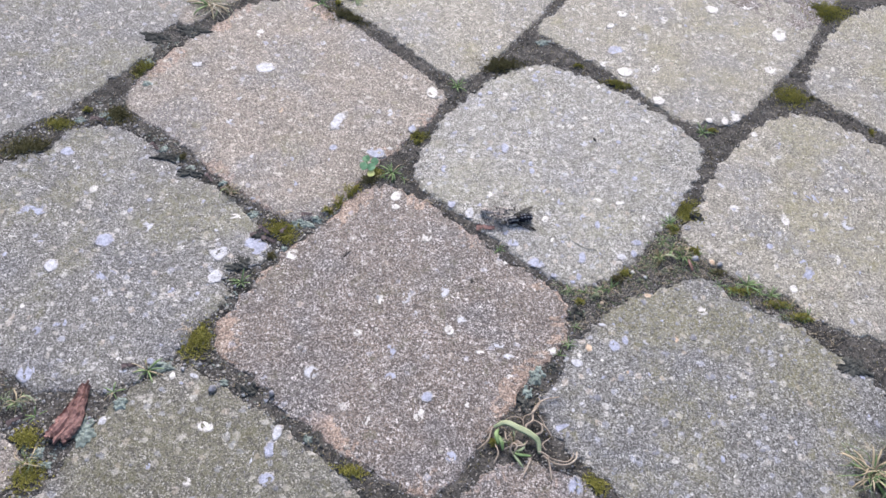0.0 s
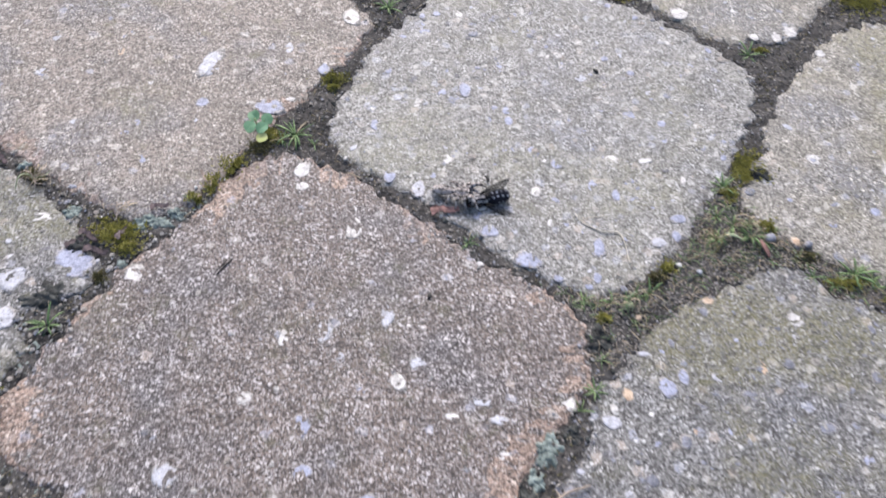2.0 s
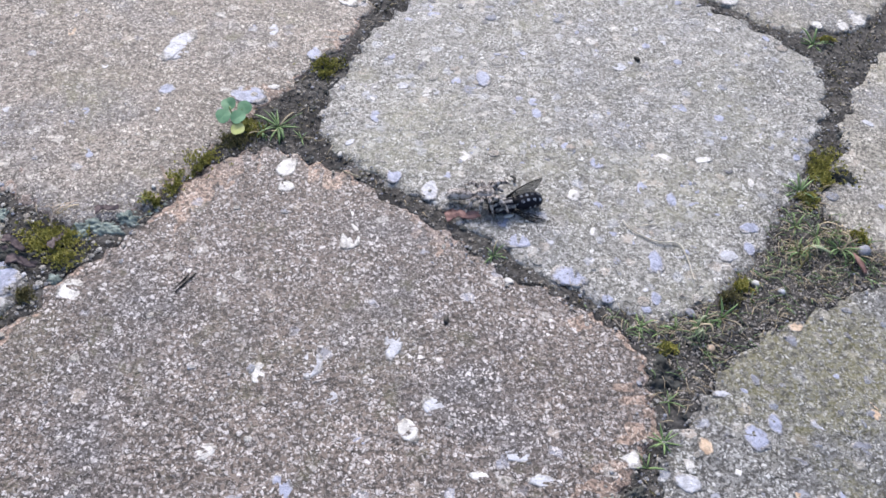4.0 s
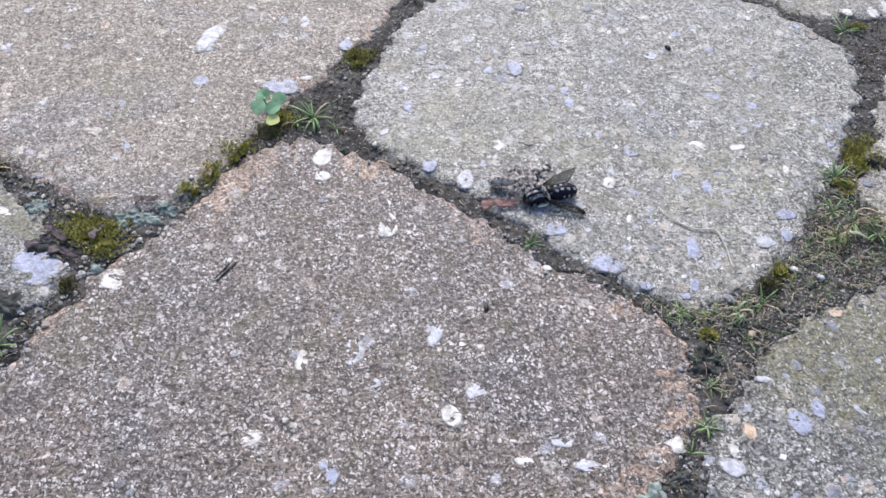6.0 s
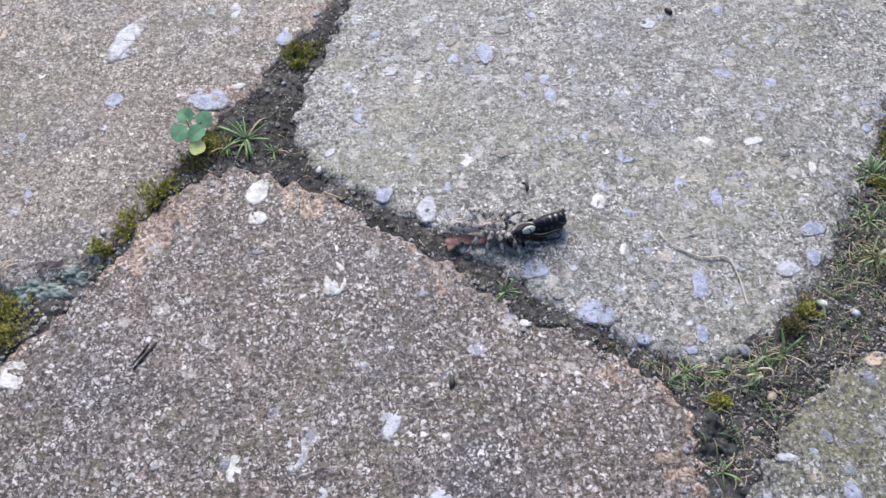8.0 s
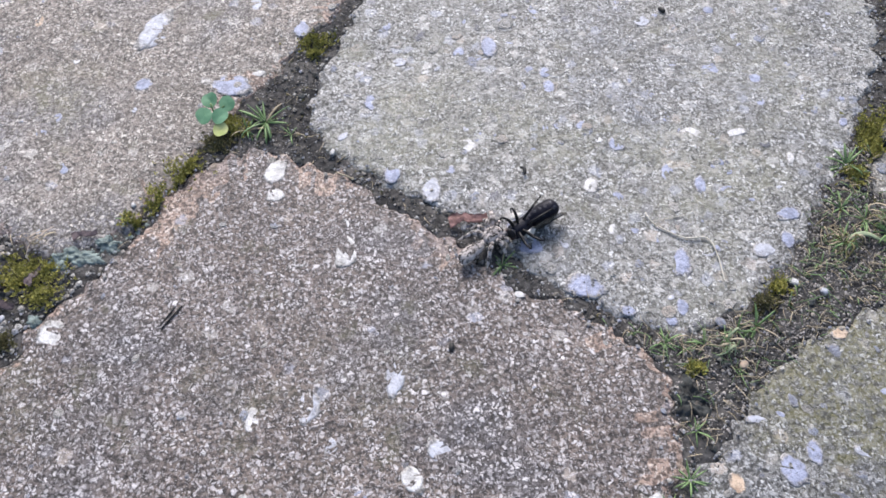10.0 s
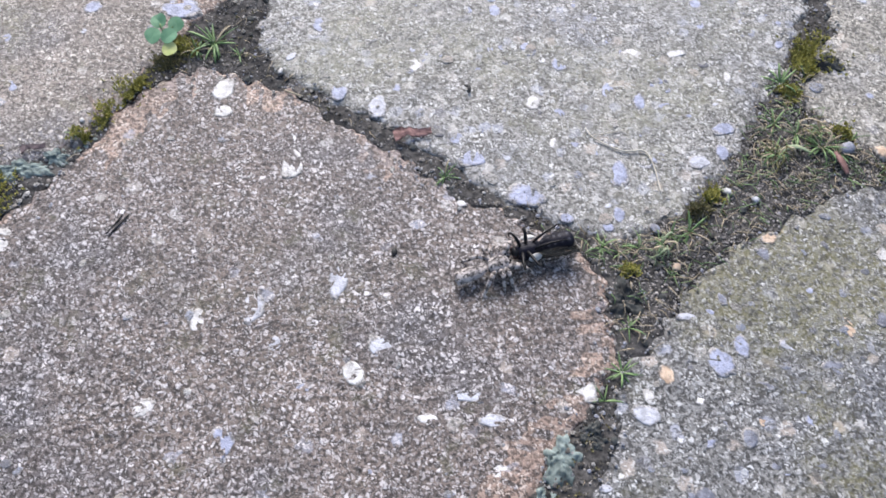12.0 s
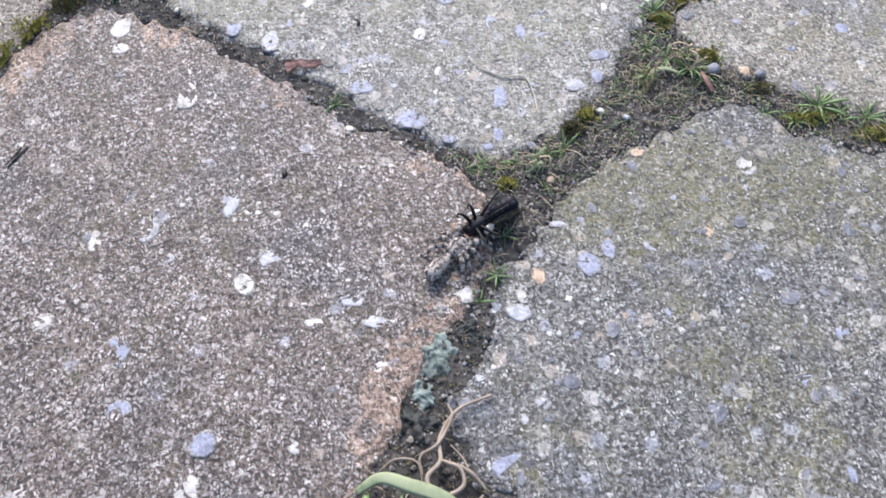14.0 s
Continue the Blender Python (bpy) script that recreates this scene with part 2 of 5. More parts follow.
def mixed_chips(name, shades):
    m = Mat(name, 0.6, spec=0.35)
    at = m.shifted()
    c = m.ramp(island(m), shades, True)
    g = m.noise(at, 1900, 3, 0.8)
    film = m.mix(m.span(g, 0.42, 0.56), (0.095, 0.090, 0.080), (0.33, 0.315, 0.285))
    c = m.mix(m.span(m.noise(at, 700, 4, 0.75), 0.44, 0.60, 0.0, 0.85), c, film)
    c = m.mix(m.span(g, 0.50, 0.40, 0.0, 0.7), c, (0.12, 0.115, 0.10))
    m.bump(g, 0.0004, 0.9)
    return m.done(c)


CHIPS = mixed_chips("mixed_small_stones", [(0.0, (0.38, 0.36, 0.33)), (0.20, (0.28, 0.295, 0.35)), (0.38, (0.35, 0.34, 0.32)), (0.55, (0.34, 0.30, 0.26)), (0.66, (0.15, 0.15, 0.17)), (0.76, (0.52, 0.505, 0.48)), (0.86, (0.25, 0.265, 0.32))])
SLATE_CHIPS = mixed_chips("mixed_slate_stones", [(0.0, (0.15, 0.155, 0.185)), (0.25, (0.22, 0.235, 0.28)), (0.45, (0.27, 0.255, 0.23)), (0.62, (0.11, 0.115, 0.135)), (0.80, (0.20, 0.215, 0.26)), (0.95, (0.46, 0.45, 0.42))])


# ---- small builders ----
def mesh_of(name, verts, faces, mat, smooth=True):
    me = bpy.data.meshes.new(name)
    me.from_pydata([tuple(v) for v in verts], [], faces)
    me.materials.append(mat)
    if smooth:
        me.polygons.foreach_set("use_smooth", [True] * len(me.polygons))
    me.update()
    return me


def piece(name, me, parent=None, label="", m=None):
    ob = new(name, me)
    if m is not None:
        ob.matrix_basis = m
    ob.parent = parent
    return tagged(ob, label)


def thing(name, label, category, group="", m=None, kind=""):
    ob = new(name)
    ob.empty_display_size = 0.002
    if m is not None:
        ob.matrix_basis = m
    return tagged(ob, label, category, group, kind)


def tube(points, radii, sides=6, flat=1.0):
    """Vertices and faces of a closed tube along points (mm); flat squashes it."""
    pts = [Vector(p) for p in points]
    verts, faces = [], []
    ref = Vector((0, 0, 1))
    for i, p in enumerate(pts):
        d = (pts[min(i + 1, len(pts) - 1)] - pts[max(i - 1, 0)]).normalized()
        side = d.cross(ref)
        side = side.normalized() if side.length > 1e-4 else Vector((1, 0, 0))
        up = side.cross(d).normalized()
        for k in range(sides):
            a = 2 * math.pi * k / sides
            verts.append((p + side * (radii[i] * math.cos(a)) + up * (radii[i] * flat * math.sin(a))) * MM)
    for i in range(len(pts) - 1):
        for k in range(sides):
            a, b = i * sides + k, i * sides + (k + 1) % sides
            faces.append((a, b, b + sides, a + sides))
    faces.append(tuple(range(sides))[::-1])
    faces.append(tuple(range((len(pts) - 1) * sides, len(pts) * sides)))
    return verts, faces


def smooth_line(ctrl, n=6):
    """Catmull-Rom points through ctrl."""
    c = [Vector(p) for p in ctrl]
    c = [2 * c[0] - c[1]] + c + [2 * c[-1] - c[-2]]
    out = []
    for i in range(1, len(c) - 2):
        for k in range(n):
            t = k / n
            a, b, d, e = c[i - 1], c[i], c[i + 1], c[i + 2]
            out.append(0.5 * (2 * b + (d - a) * t + (2 * a - 5 * b + 4 * d - e) * t * t + (3 * b - a - 3 * d + e) * t ** 3))
    return out + [c[-2]]


def blob(rx, ry, rz, rough=0.0, rings=8, sides=12, seed=0, profile=None):
    """An ellipsoid along x (mm) with an optional radius profile along it and a rough skin."""
    verts, faces = [], []
    for i in range(rings + 1):
        u = i / rings
        x = -math.cos(math.pi * u)
        r = math.sin(math.pi * u) if profile is None else profile(u)
        for k in range(sides):
            a = 2 * math.pi * k / sides
            v = Vector((x * rx, math.cos(a) * r * ry, math.sin(a) * r * rz))
            if rough:
                v *= 1 + rough * noise.noise(v * 0.9 + Vector((seed, seed * 2, 0)))
            verts.append(v * MM)
    for i in range(rings):
        for k in range(sides):
            a, b = i * sides + k, i * sides + (k + 1) % sides
            faces.append((a, b, b + sides, a + sides))
    return verts, faces


# ---- the plan of the paving, in millimetres ----
STONES = [
    ("RED", [(-14, 232), (-5.4, 251), (4, 269.3), (17, 286.5), (28, 306.5), (37, 311.8), (46, 310.3), (57, 305), (69, 297), (87, 284), (90.8, 278.6), (100, 275.6), (108, 271.2), (114, 266), (118.2, 259.5), (119, 250), (116, 238), (106.5, 228), (84, 186), (75, 175), (62, 177), (20, 200), (9, 209), (-8, 219)]),
    ("STONY", [(50, 324), (60, 358), (80, 388), (100, 401.5), (118, 400), (151, 383), (173, 365), (179.4, 351), (172.6, 331), (162, 312), (150, 293.5), (141, 280.5), (131, 272.5), (122.5, 269.9), (112.5, 272.2), (98.5, 281), (90, 288.8), (76, 298.3), (65, 305.2), (54.5, 312.8)]),
    ("PINK", [(-86, 348), (-76, 380), (-59, 405), (-50, 421), (-30, 432), (-14, 431), (13, 411), (41, 389.5), (57, 374), (55, 360), (40, 335), (28, 316), (17, 293.5), (2, 287), (-17, 298), (-29, 304), (-58, 327), (-75, 335)]),
    ("GREY", [(-150, 268), (-125, 299), (-109, 310), (-102, 323), (-87, 328), (-69, 322), (-56, 311.5), (-27, 296), (-14.5, 285.5), (-5, 274), (-4, 265), (-19, 254), (-14, 247), (-21, 232), (-29, 214), (-45, 200), (-68, 197), (-88, 205), (-120, 225), (-145, 245)]),
    ("GREY", [(-133, 317), (-121, 326), (-107, 343), (-92, 369), (-85, 379), (-86, 394), (-76, 413), (-80, 426), (-130, 456), (-150, 455), (-192, 400), (-195, 380), (-160, 335)]),
    ("PALE", [(-3, 436), (27, 413), (55, 390), (66, 386), (79, 402), (94, 429), (107, 455), (105, 470), (60, 505), (40, 510), (25, 500), (2, 456)]),
    ("PALE", [(117, 457), (110, 446), (101.5, 428), (126, 412), (148, 395), (169, 376), (184, 373), (196, 377), (209, 393), (229, 421), (245, 450), (247, 470), (215, 495), (175, 520), (160, 518), (135, 490)]),
    ("PALE", [(289, 482), (265, 466), (249, 442), (236, 409), (242, 398), (268, 381), (300, 362), (320, 366), (355, 420), (350, 440), (310, 475)]),
    ("PALE", [(166.5, 303), (175, 322), (188, 348), (203, 370), (224, 387), (238, 387), (266, 371), (295, 352), (314, 330), (302, 295), (275, 262), (260, 256), (244, 261), (225, 264), (206, 277), (192.5, 281.7), (184, 286), (175.5, 292.5), (167, 300)]),
    ("DULL", [(110, 218), (117.5, 229), (119.4, 238), (126, 248.5), (142, 265), (154, 272), (167.5, 279.4), (177.5, 280.6), (184, 273), (203, 266), (227, 249), (238, 238), (238, 222), (212, 178), (188, 157), (168, 160), (135, 187), (115, 203), (111.5, 209)]),
    ("RED", [(88, 180), (96, 188), (111, 191), (123, 187), (155, 163), (172, 138), (135, 88), (112, 80), (62, 128), (78, 165)]),
    ("DIM", [(-50, 169), (-41, 194), (-29, 209), (-19, 212), (15, 195), (43, 177), (60, 158), (42, 120), (12, 85), (-12, 88), (-62, 128)]),
    ("PINK", [(-66, 170), (-77, 181), (-92, 190), (-145, 182), (-170, 150), (-122, 90), (-100, 90), (-68, 150)]),
]
CONCRETE = {"STONY": STONY, "DIM": DIM, "RED": RED, "GREY": GREY, "PINK": PINK, "PALE": PALE, "DULL": DULL}


def outline(ctrl, count, rough, seed, grow):
    """A closed crumbly outline of count points round the smoothed corners ctrl."""
    c = [Vector((*p, 0)) for p in ctrl]
    n = len(c)
    dense = []
    for i in range(n):
        a, b, d, e = c[i - 1], c[i], c[(i + 1) % n], c[(i + 2) % n]
        for k in range(24):
            t = k / 24
            s = 0.5 * (2 * b + (d - a) * t + (2 * a - 5 * b + 4 * d - e) * t * t + (3 * b - a - 3 * d + e) * t ** 3)
            dense.append(0.55 * s + 0.45 * b.lerp(d, t))
    dense.append(dense[0])
    run = [0.0]
    for a, b in zip(dense, dense[1:]):
        run.append(run[-1] + (b - a).length)
    xs = np.interp(np.linspace(0, run[-1], count, endpoint=False), run, [p.x for p in dense])
    ys = np.interp(np.linspace(0, run[-1], count, endpoint=False), run, [p.y for p in dense])
    mid = Vector((xs.mean(), ys.mean(), 0))
    out = []
    for x, y in zip(xs, ys):
        p = Vector((x, y, 0))
        o = (p - mid).normalized()
        q = p * 0.11 + Vector((seed * 3.1, 0, seed))
        k = 0.9 * noise.noise(q) + 1.9 * noise.noise(q * 2.6) + 1.7 * noise.noise(q * 5) - 3.4 * max(0.0, noise.noise(q * 1.5 + Vector((5, 5, 5))) - 0.25)
        out.append(p + o * (rough * k + grow))
    return out, mid


def stone_top(x, y, seed):
    """Relief of a worn concrete top (mm)."""
    q = Vector((x, y, seed * 5.7))
    return 0.30 * noise.noise(q * 0.05) + 0.16 * noise.noise(q * 0.22) + 0.15 * noise.noise(q * 0.55) + 0.13 * noise.noise(q * 1.3)


def paving_mesh(ctrl, seed, count, rings, mat, rim=None):
    ring0, mid = outline(ctrl, count, 1.0, seed, 0.7 if seed in (1, 2, 9, 10) else 1.6)
    verts, faces = [], []
    steps = [0.0, 0.35, 0.9, 1.8, 3.0]
    far = max((p - mid).length for p in ring0)
    steps += [3.0 + (far - 3.0) * (i / rings) for i in range(1, rings)]
    for depth in (-14.0, -5.0, -2.2):
        for p in ring0:
            o = (p - mid).normalized()
            verts.append((p.x - mid.x + o.x * 0.25, p.y - mid.y + o.y * 0.25, depth + 0.4 * noise.noise(p * 0.5 + Vector((0, 0, depth)))))
    for d in steps:
        for p in ring0:
            o = p - mid
            k = max(0.0, 1 - d / far) if d > 3 else max(0.0, 1 - d / o.length)
            if d > 3:
                k *= 1 - 3 / o.length * (1 - d / far)
            q = mid + o * k
            inset = o.length * (1 - k)
            drop = -0.5 * math.exp(-inset / 0.4) - 0.42 * math.exp(-inset / 2.2) * (1 + 0.9 * noise.noise(q * 0.25))
            verts.append((q.x - mid.x, q.y - mid.y, drop + stone_top(q.x, q.y, seed)))
    rows = 3 + len(steps)
    for i in range(rows - 1):
        for k in range(count):
            a, b = i * count + k, i * count + (k + 1) % count
            faces.append((a, b, b + count, a + count))
    top = (0, 0, stone_top(mid.x, mid.y, seed))
    verts.append(top)
    last = len(verts) - 1
    for k in range(count):
        faces.append(((rows - 1) * count + k, (rows - 1) * count + (k + 1) % count, last))
    me = mesh_of("paving_stone", [Vector(v) * MM for v in verts], faces, mat)
    if rim is not None:
        # freshly broken, uncoated concrete along parts of the rim
        me.materials.append(rim)
        for n in range(count, 10 * count):
            k, ring = n % count, n // count
            p = ring0[k]
            if 3.4 - 0.5 * ring + 5.0 * noise.noise(p * 0.045 + Vector((9, 0, seed))) + 2.2 * noise.noise(p * 0.4 + Vector((0, 0, ring * 0.8))) > 1.2:
                me.polygons[n].material_index = 1
    return me, mid, ring0


def chip_shape(a, b, seed, high=0.1, sides=16, turn=0.0, stretch=1.0):
    """A worn flat stone a by b mm with an irregular outline, turned, and ground down nearly flush with the concrete."""
    r = random.Random(seed)
    ph = [r.uniform(0, 6.3) for _ in range(4)]
    c, w = math.cos(radians(turn)), math.sin(radians(turn))
    verts, faces = [], []
    for s, z in ((1.04, -0.4), (1.0, high * 0.25), (0.82, high)):
        for i in range(sides):
            t = 2 * math.pi * i / sides
            k = 1 + 0.09 * math.sin(2 * t + ph[0]) + 0.07 * math.sin(3 * t + ph[1]) + 0.06 * math.sin(5 * t + ph[2]) + 0.05 * math.sin(8 * t + ph[3])
            x, y = 0.5 * a * s * k * math.cos(t), 0.5 * b * s * k * math.sin(t)
            verts.append(Vector((x * c - y * w, (x * w + y * c) * stretch, z)))
    verts.append(Vector((0, 0, high)))
    for j in (0, 1):
        for i in range(sides):
            p, q = j * sides + i, j * sides + (i + 1) % sides
            faces.append((p, q, q + sides, p + sides))
    for i in range(sides):
        faces.append((2 * sides + i, 2 * sides + (i + 1) % sides, 3 * sides))
    return verts, faces


pavement = thing("pavement", "patio of weathered square concrete paving stones with worn corners", "pavement", kind="structure")
POLYS = []
PAVERS = []
for _i, (_c, _ctrl) in enumerate(STONES):
    _me, _mid, _ring = paving_mesh(_ctrl, _i + 1, 400, 46, CONCRETE[_c], RIM if _c in ("RED", "PINK") else None)
    _ob = piece("paving_stone", _me, pavement, m=Matrix.Translation(_mid * MM))
    POLYS.append(_ring)
    PAVERS.append((_ob, _mid))
_far = {}
for _j in range(-4, 5):
    for _k in range(-5, 6):
        _x, _y = 52 + 127 * _j + 58 * _k, 242 - 22 * _j + 89 * _k
        if min(math.hypot(_x - m.x, _y - m.y) for _, m in PAVERS) < 75 or abs(_x - 60) > 520 or abs(_y - 280) > 480:
            continue
        _kind = ("GREY", "PINK", "PALE", "RED", "DULL")[(3 * _j + _k) % 5]
        if _kind not in _far:
            _u, _v = Vector((0.546, 0.838, 0)) * 45, Vector((0.838, -0.546, 0)) * 45
            _q = [s * _u * f + w * _v * g for s, w, f, g in ((-1, -1, 0.8, 1), (-1, -1, 1, 0.8), (-1, 1, 1, 0.8), (-1, 1, 0.8, 1), (1, 1, 0.8, 1), (1, 1, 1, 0.8), (1, -1, 1, 0.8), (1, -1, 0.8, 1))]
            _far[_kind] = paving_mesh([(p.x, p.y) for p in _q][::-1], 40 + len(_far), 120, 10, CONCRETE[_kind])[0]
        piece("paving_stone", _far[_kind], pavement, m=Matrix.Translation((_x * MM, _y * MM, 0)))


def stone_mask():
    """Which stone covers each 0.4 mm cell of the plan (-1: a joint)."""
    mask = np.full((1200, 1400), -1, dtype=np.int8)
    for n, ring in enumerate(POLYS):
        px, py = np.array([p.x for p in ring]), np.array([p.y for p in ring])
        qx, qy = np.roll(px, -1), np.roll(py, -1)
        for row in range(max(0, int((py.min() - 60) / 0.4)), min(1199, int((py.max() - 60) / 0.4)) + 1):
            y = 60.2 + 0.4 * row
            cut = (py > y) != (qy > y)
            xs = np.sort(px[cut] + (y - py[cut]) * (qx[cut] - px[cut]) / (qy[cut] - py[cut]))
            for a, b in zip(xs[::2], xs[1::2]):
                mask[row, max(0, int((a + 200) / 0.4 + 0.5)):max(0, int((b + 200) / 0.4 + 0.5))] = n
    return mask


STONE_MASK = stone_mask()


def on_stone(x, y):
    i, j = int((y - 60) / 0.4), int((x + 200) / 0.4)
    return int(STONE_MASK[i, j]) if 0 <= i < 1200 and 0 <= j < 1400 else -1


# ---- the soil under and between the stones: one sheet to the horizon ----
def soil_z(x, y):
    q = Vector((x, y, 2.0))
    z = -0.5 + 0.4 * noise.noise(q * 0.09) + 0.5 * noise.noise(q * 0.35) + 0.35 * noise.noise(q * 1.1)
    z += 0.35 * math.exp(-((x - 155) ** 2 + (y - 287) ** 2) / 480) + 0.3 * math.exp(-((x - 124) ** 2 + (y - 261) ** 2) / 120)
    return min(z, -0.1)


def ground_at(x, y):
    return 0.0 if on_stone(x, y) >= 0 else soil_z(x, y)


def soil_sheet():
    xs = [-40000, -8000, -1500, -500] + [x for x in np.arange(-150, 300, 1.5)] + [600, 1600, 8000, 40000]
    ys = [-40000, -8000, -1500, -300] + [y for y in np.arange(90, 500, 1.5)] + [800, 1600, 8000, 40000]
    def depth(x, y):
        if not (-150 <= x < 300 and 90 <= y < 500):
            return -3.4
        # deep under the stones, up to the surface in the joints and just under the stones' edges
        inside = all(on_stone(x + a, y + b) >= 0 for a, b in ((2, 0), (-2, 0), (0, 2), (0, -2), (1.4, 1.4), (-1.4, -1.4), (1.4, -1.4), (-1.4, 1.4)))
        return -6.0 if inside else min(soil_z(x, y), -0.75) if on_stone(x, y) >= 0 else soil_z(x, y)

    verts = [Vector((x, y, depth(x, y))) * MM for y in ys for x in xs]
    w = len(xs)
    faces = [(j * w + i, j * w + i + 1, (j + 1) * w + i + 1, (j + 1) * w + i) for j in range(len(ys) - 1) for i in range(w - 1)]
    return mesh_of("ground", verts, faces, SOIL)


tagged(new("ground", soil_sheet()), "dark damp soil filling the joints between paving stones", "soil", kind="structure")

# ---- stones of the aggregate that stand out: x, y, length, width (mm), colour and, where it lies askew, its turn ----
CHIPS_SEEN = {}
CHIPS_SEEN[0] = [(60, 286.5, 4.6, 4.6, "w"), (44.3, 306.1, 4.6, 3.7, "w"), (44.9, 300.1, 3.2, 2.3, "w"), (59.4, 293.5, 2.5, 2, "w"), (70.4, 260.9, 6.6, 3.1, "g", 82), (55.3, 254.6, 4.9, 3.3, "g", 62), (45.9, 252.2, 3.1, 2.4, "w"), (59.8, 247.5, 1.9, 2.3, "g"), (78.7, 245.9, 6.2, 2.7, "g", -36), (73.8, 241.7, 4.1, 2.6, "w", -28), (92.8, 237.9, 6.1, 2, "g", -5), (86.4, 233.4, 3.5, 1.5, "w", -10), (97.2, 233.1, 4, 1.8, "g", -2), (98.8, 265.4, 6.6, 2.9, "g", -34), (94.1, 249.3, 3.1, 1.7, "g"), (68.7, 236.6, 3.1, 2, "g")]
CHIPS_SEEN[0] += [(65.3, 238.7, 2.3, 1.9, "b"), (39, 235.7, 3.7, 2.1, "w", 25), (52.7, 229.6, 4.6, 3.6, "b"), (54.3, 218.6, 4, 2.8, "b"), (68.6, 212.2, 3.9, 3.4, "b"), (97.9, 224.4, 2.9, 2, "w"), (41.2, 223.3, 2.6, 2.1, "w"), (83.3, 211, 2.4, 1.5, "w"), (40.7, 216.9, 2.6, 2, "b"), (51.2, 284.3, 2.4, 1.7, "w"), (60.9, 274.8, 2.1, 1.5, "w"), (62.5, 260.8, 3.3, 2.2, "w"), (113.1, 238.3, 3.1, 3.6, "w"), (7.4, 268.6, 4.6, 4.2, "w"), (66.4, 203.9, 4.5, 5.7, "w"), (25.2, 216.9, 5.0, 4.2, "g")]
CHIPS_SEEN[0] += [(79.3, 190.3, 3.6, 3.6, "b"), (48.7, 200, 3.7, 2.9, "w"), (-4, 216.1, 3.6, 2.4, "o"), (-16.2, 234.3, 3.0, 2.0, "o"), (52.7, 228.7, 3.8, 3, "g"), (93, 277.2, 4.2, 2.2, "w")]
CHIPS_SEEN[1] = [(105.5, 279.2, 7.6, 4.6, "b", -12), (124.3, 284.1, 3.7, 4.7, "b"), (113, 273.8, 3.5, 2.2, "b"), (123.1, 274.6, 2.6, 2, "b"), (95.8, 288.3, 5.7, 3.1, "b", 12), (124.8, 305.7, 2.5, 3.8, "b"), (131, 316.2, 4.5, 2.8, "w"), (139.6, 317.4, 6, 2.6, "w"), (124.8, 327.2, 4.9, 3.4, "b"), (114.9, 313.6, 3.4, 2.3, "b"), (77.7, 320.4, 3.2, 2.3, "g"), (74.3, 335.3, 3.2, 3.9, "w"), (84.4, 336.7, 4.1, 3.2, "b"), (76.4, 301.4, 4.3, 3.6, "g"), (68.3, 305.6, 3.3, 3.1, "b"), (106, 337.5, 2.5, 1.7, "w")]
CHIPS_SEEN[1] += [(137.9, 335, 3.3, 4.1, "b"), (98.7, 352.7, 7.8, 3.1, "b", -5), (147.4, 295.9, 4.6, 2.3, "b"), (145.8, 289.7, 2.8, 2.5, "b"), (108.7, 302.7, 2.8, 2.8, "w"), (83.1, 312.9, 5, 2.7, "w"), (63.3, 325.3, 3.5, 3, "b"), (60.7, 333.2, 3.1, 2.4, "g"), (101.8, 329.8, 2.9, 2.4, "b"), (116.1, 290.9, 2.8, 2.3, "b"), (88.9, 342.4, 3.2, 5, "b"), (81.1, 347.8, 2.8, 2, "w"), (124.6, 350.3, 3.4, 2.6, "g"), (145.9, 345.3, 3.5, 2.1, "g"), (102.5, 288.7, 2.1, 1.7, "g"), (140.7, 287.3, 4.4, 2.2, "g")]
CHIPS_SEEN[1] += [(130.8, 302.9, 2, 3.4, "b")]
CHIPS_SEEN[2] = [(11.9, 347.9, 10.7, 4, "g", 55), (32, 330.4, 7.4, 4.9, "b", -3), (12.7, 330.4, 3.8, 2.5, "b"), (45.9, 347.9, 3.9, 3.3, "b"), (37.4, 334.6, 3.1, 2, "w"), (-3.7, 338, 1.6, 1.6, "w"), (-3.8, 320.8, 1.8, 1.8, "b"), (0.5, 307.1, 2.4, 1.9, "b"), (-15.2, 350.3, 2.8, 2.3, "o"), (34.5, 356.2, 3.5, 2.7, "g"), (-6.2, 316.4, 2.5, 1.8, "b"), (52.5, 373, 6, 4.9, "w"), (-61.1, 376.5, 5.7, 4.6, "g"), (-36.9, 402, 4.7, 4.1, "w"), (12.5, 347.3, 10.5, 4.7, "g", 55), (-28.5, 377.8, 8.5, 5.6, "g")]
CHIPS_SEEN[3] = [(-8.7, 271.2, 9.8, 7, "b"), (-62.1, 248.7, 8.5, 4.3, "b"), (-102.2, 276.3, 9.2, 5.1, "b"), (-68.3, 265.4, 6.8, 5.4, "b"), (-20.2, 284.6, 4.8, 2.9, "w"), (-100, 310.4, 6.4, 3.8, "b"), (-75.7, 202.8, 8.1, 5.9, "b"), (-69.1, 225.7, 4.2, 2.8, "b"), (-84.5, 250.2, 4.8, 4.8, "g"), (-21.7, 267.9, 7, 9.4, "g"), (-112.2, 291.2, 6.3, 4.2, "b"), (-47, 307.8, 7.6, 4.1, "b"), (-81.9, 291, 3.1, 3.1, "w"), (-43.7, 247.7, 4.2, 3.2, "g"), (-20.3, 253.8, 6.9, 5.5, "g"), (-54, 275, 4.9, 3.9, "g")]
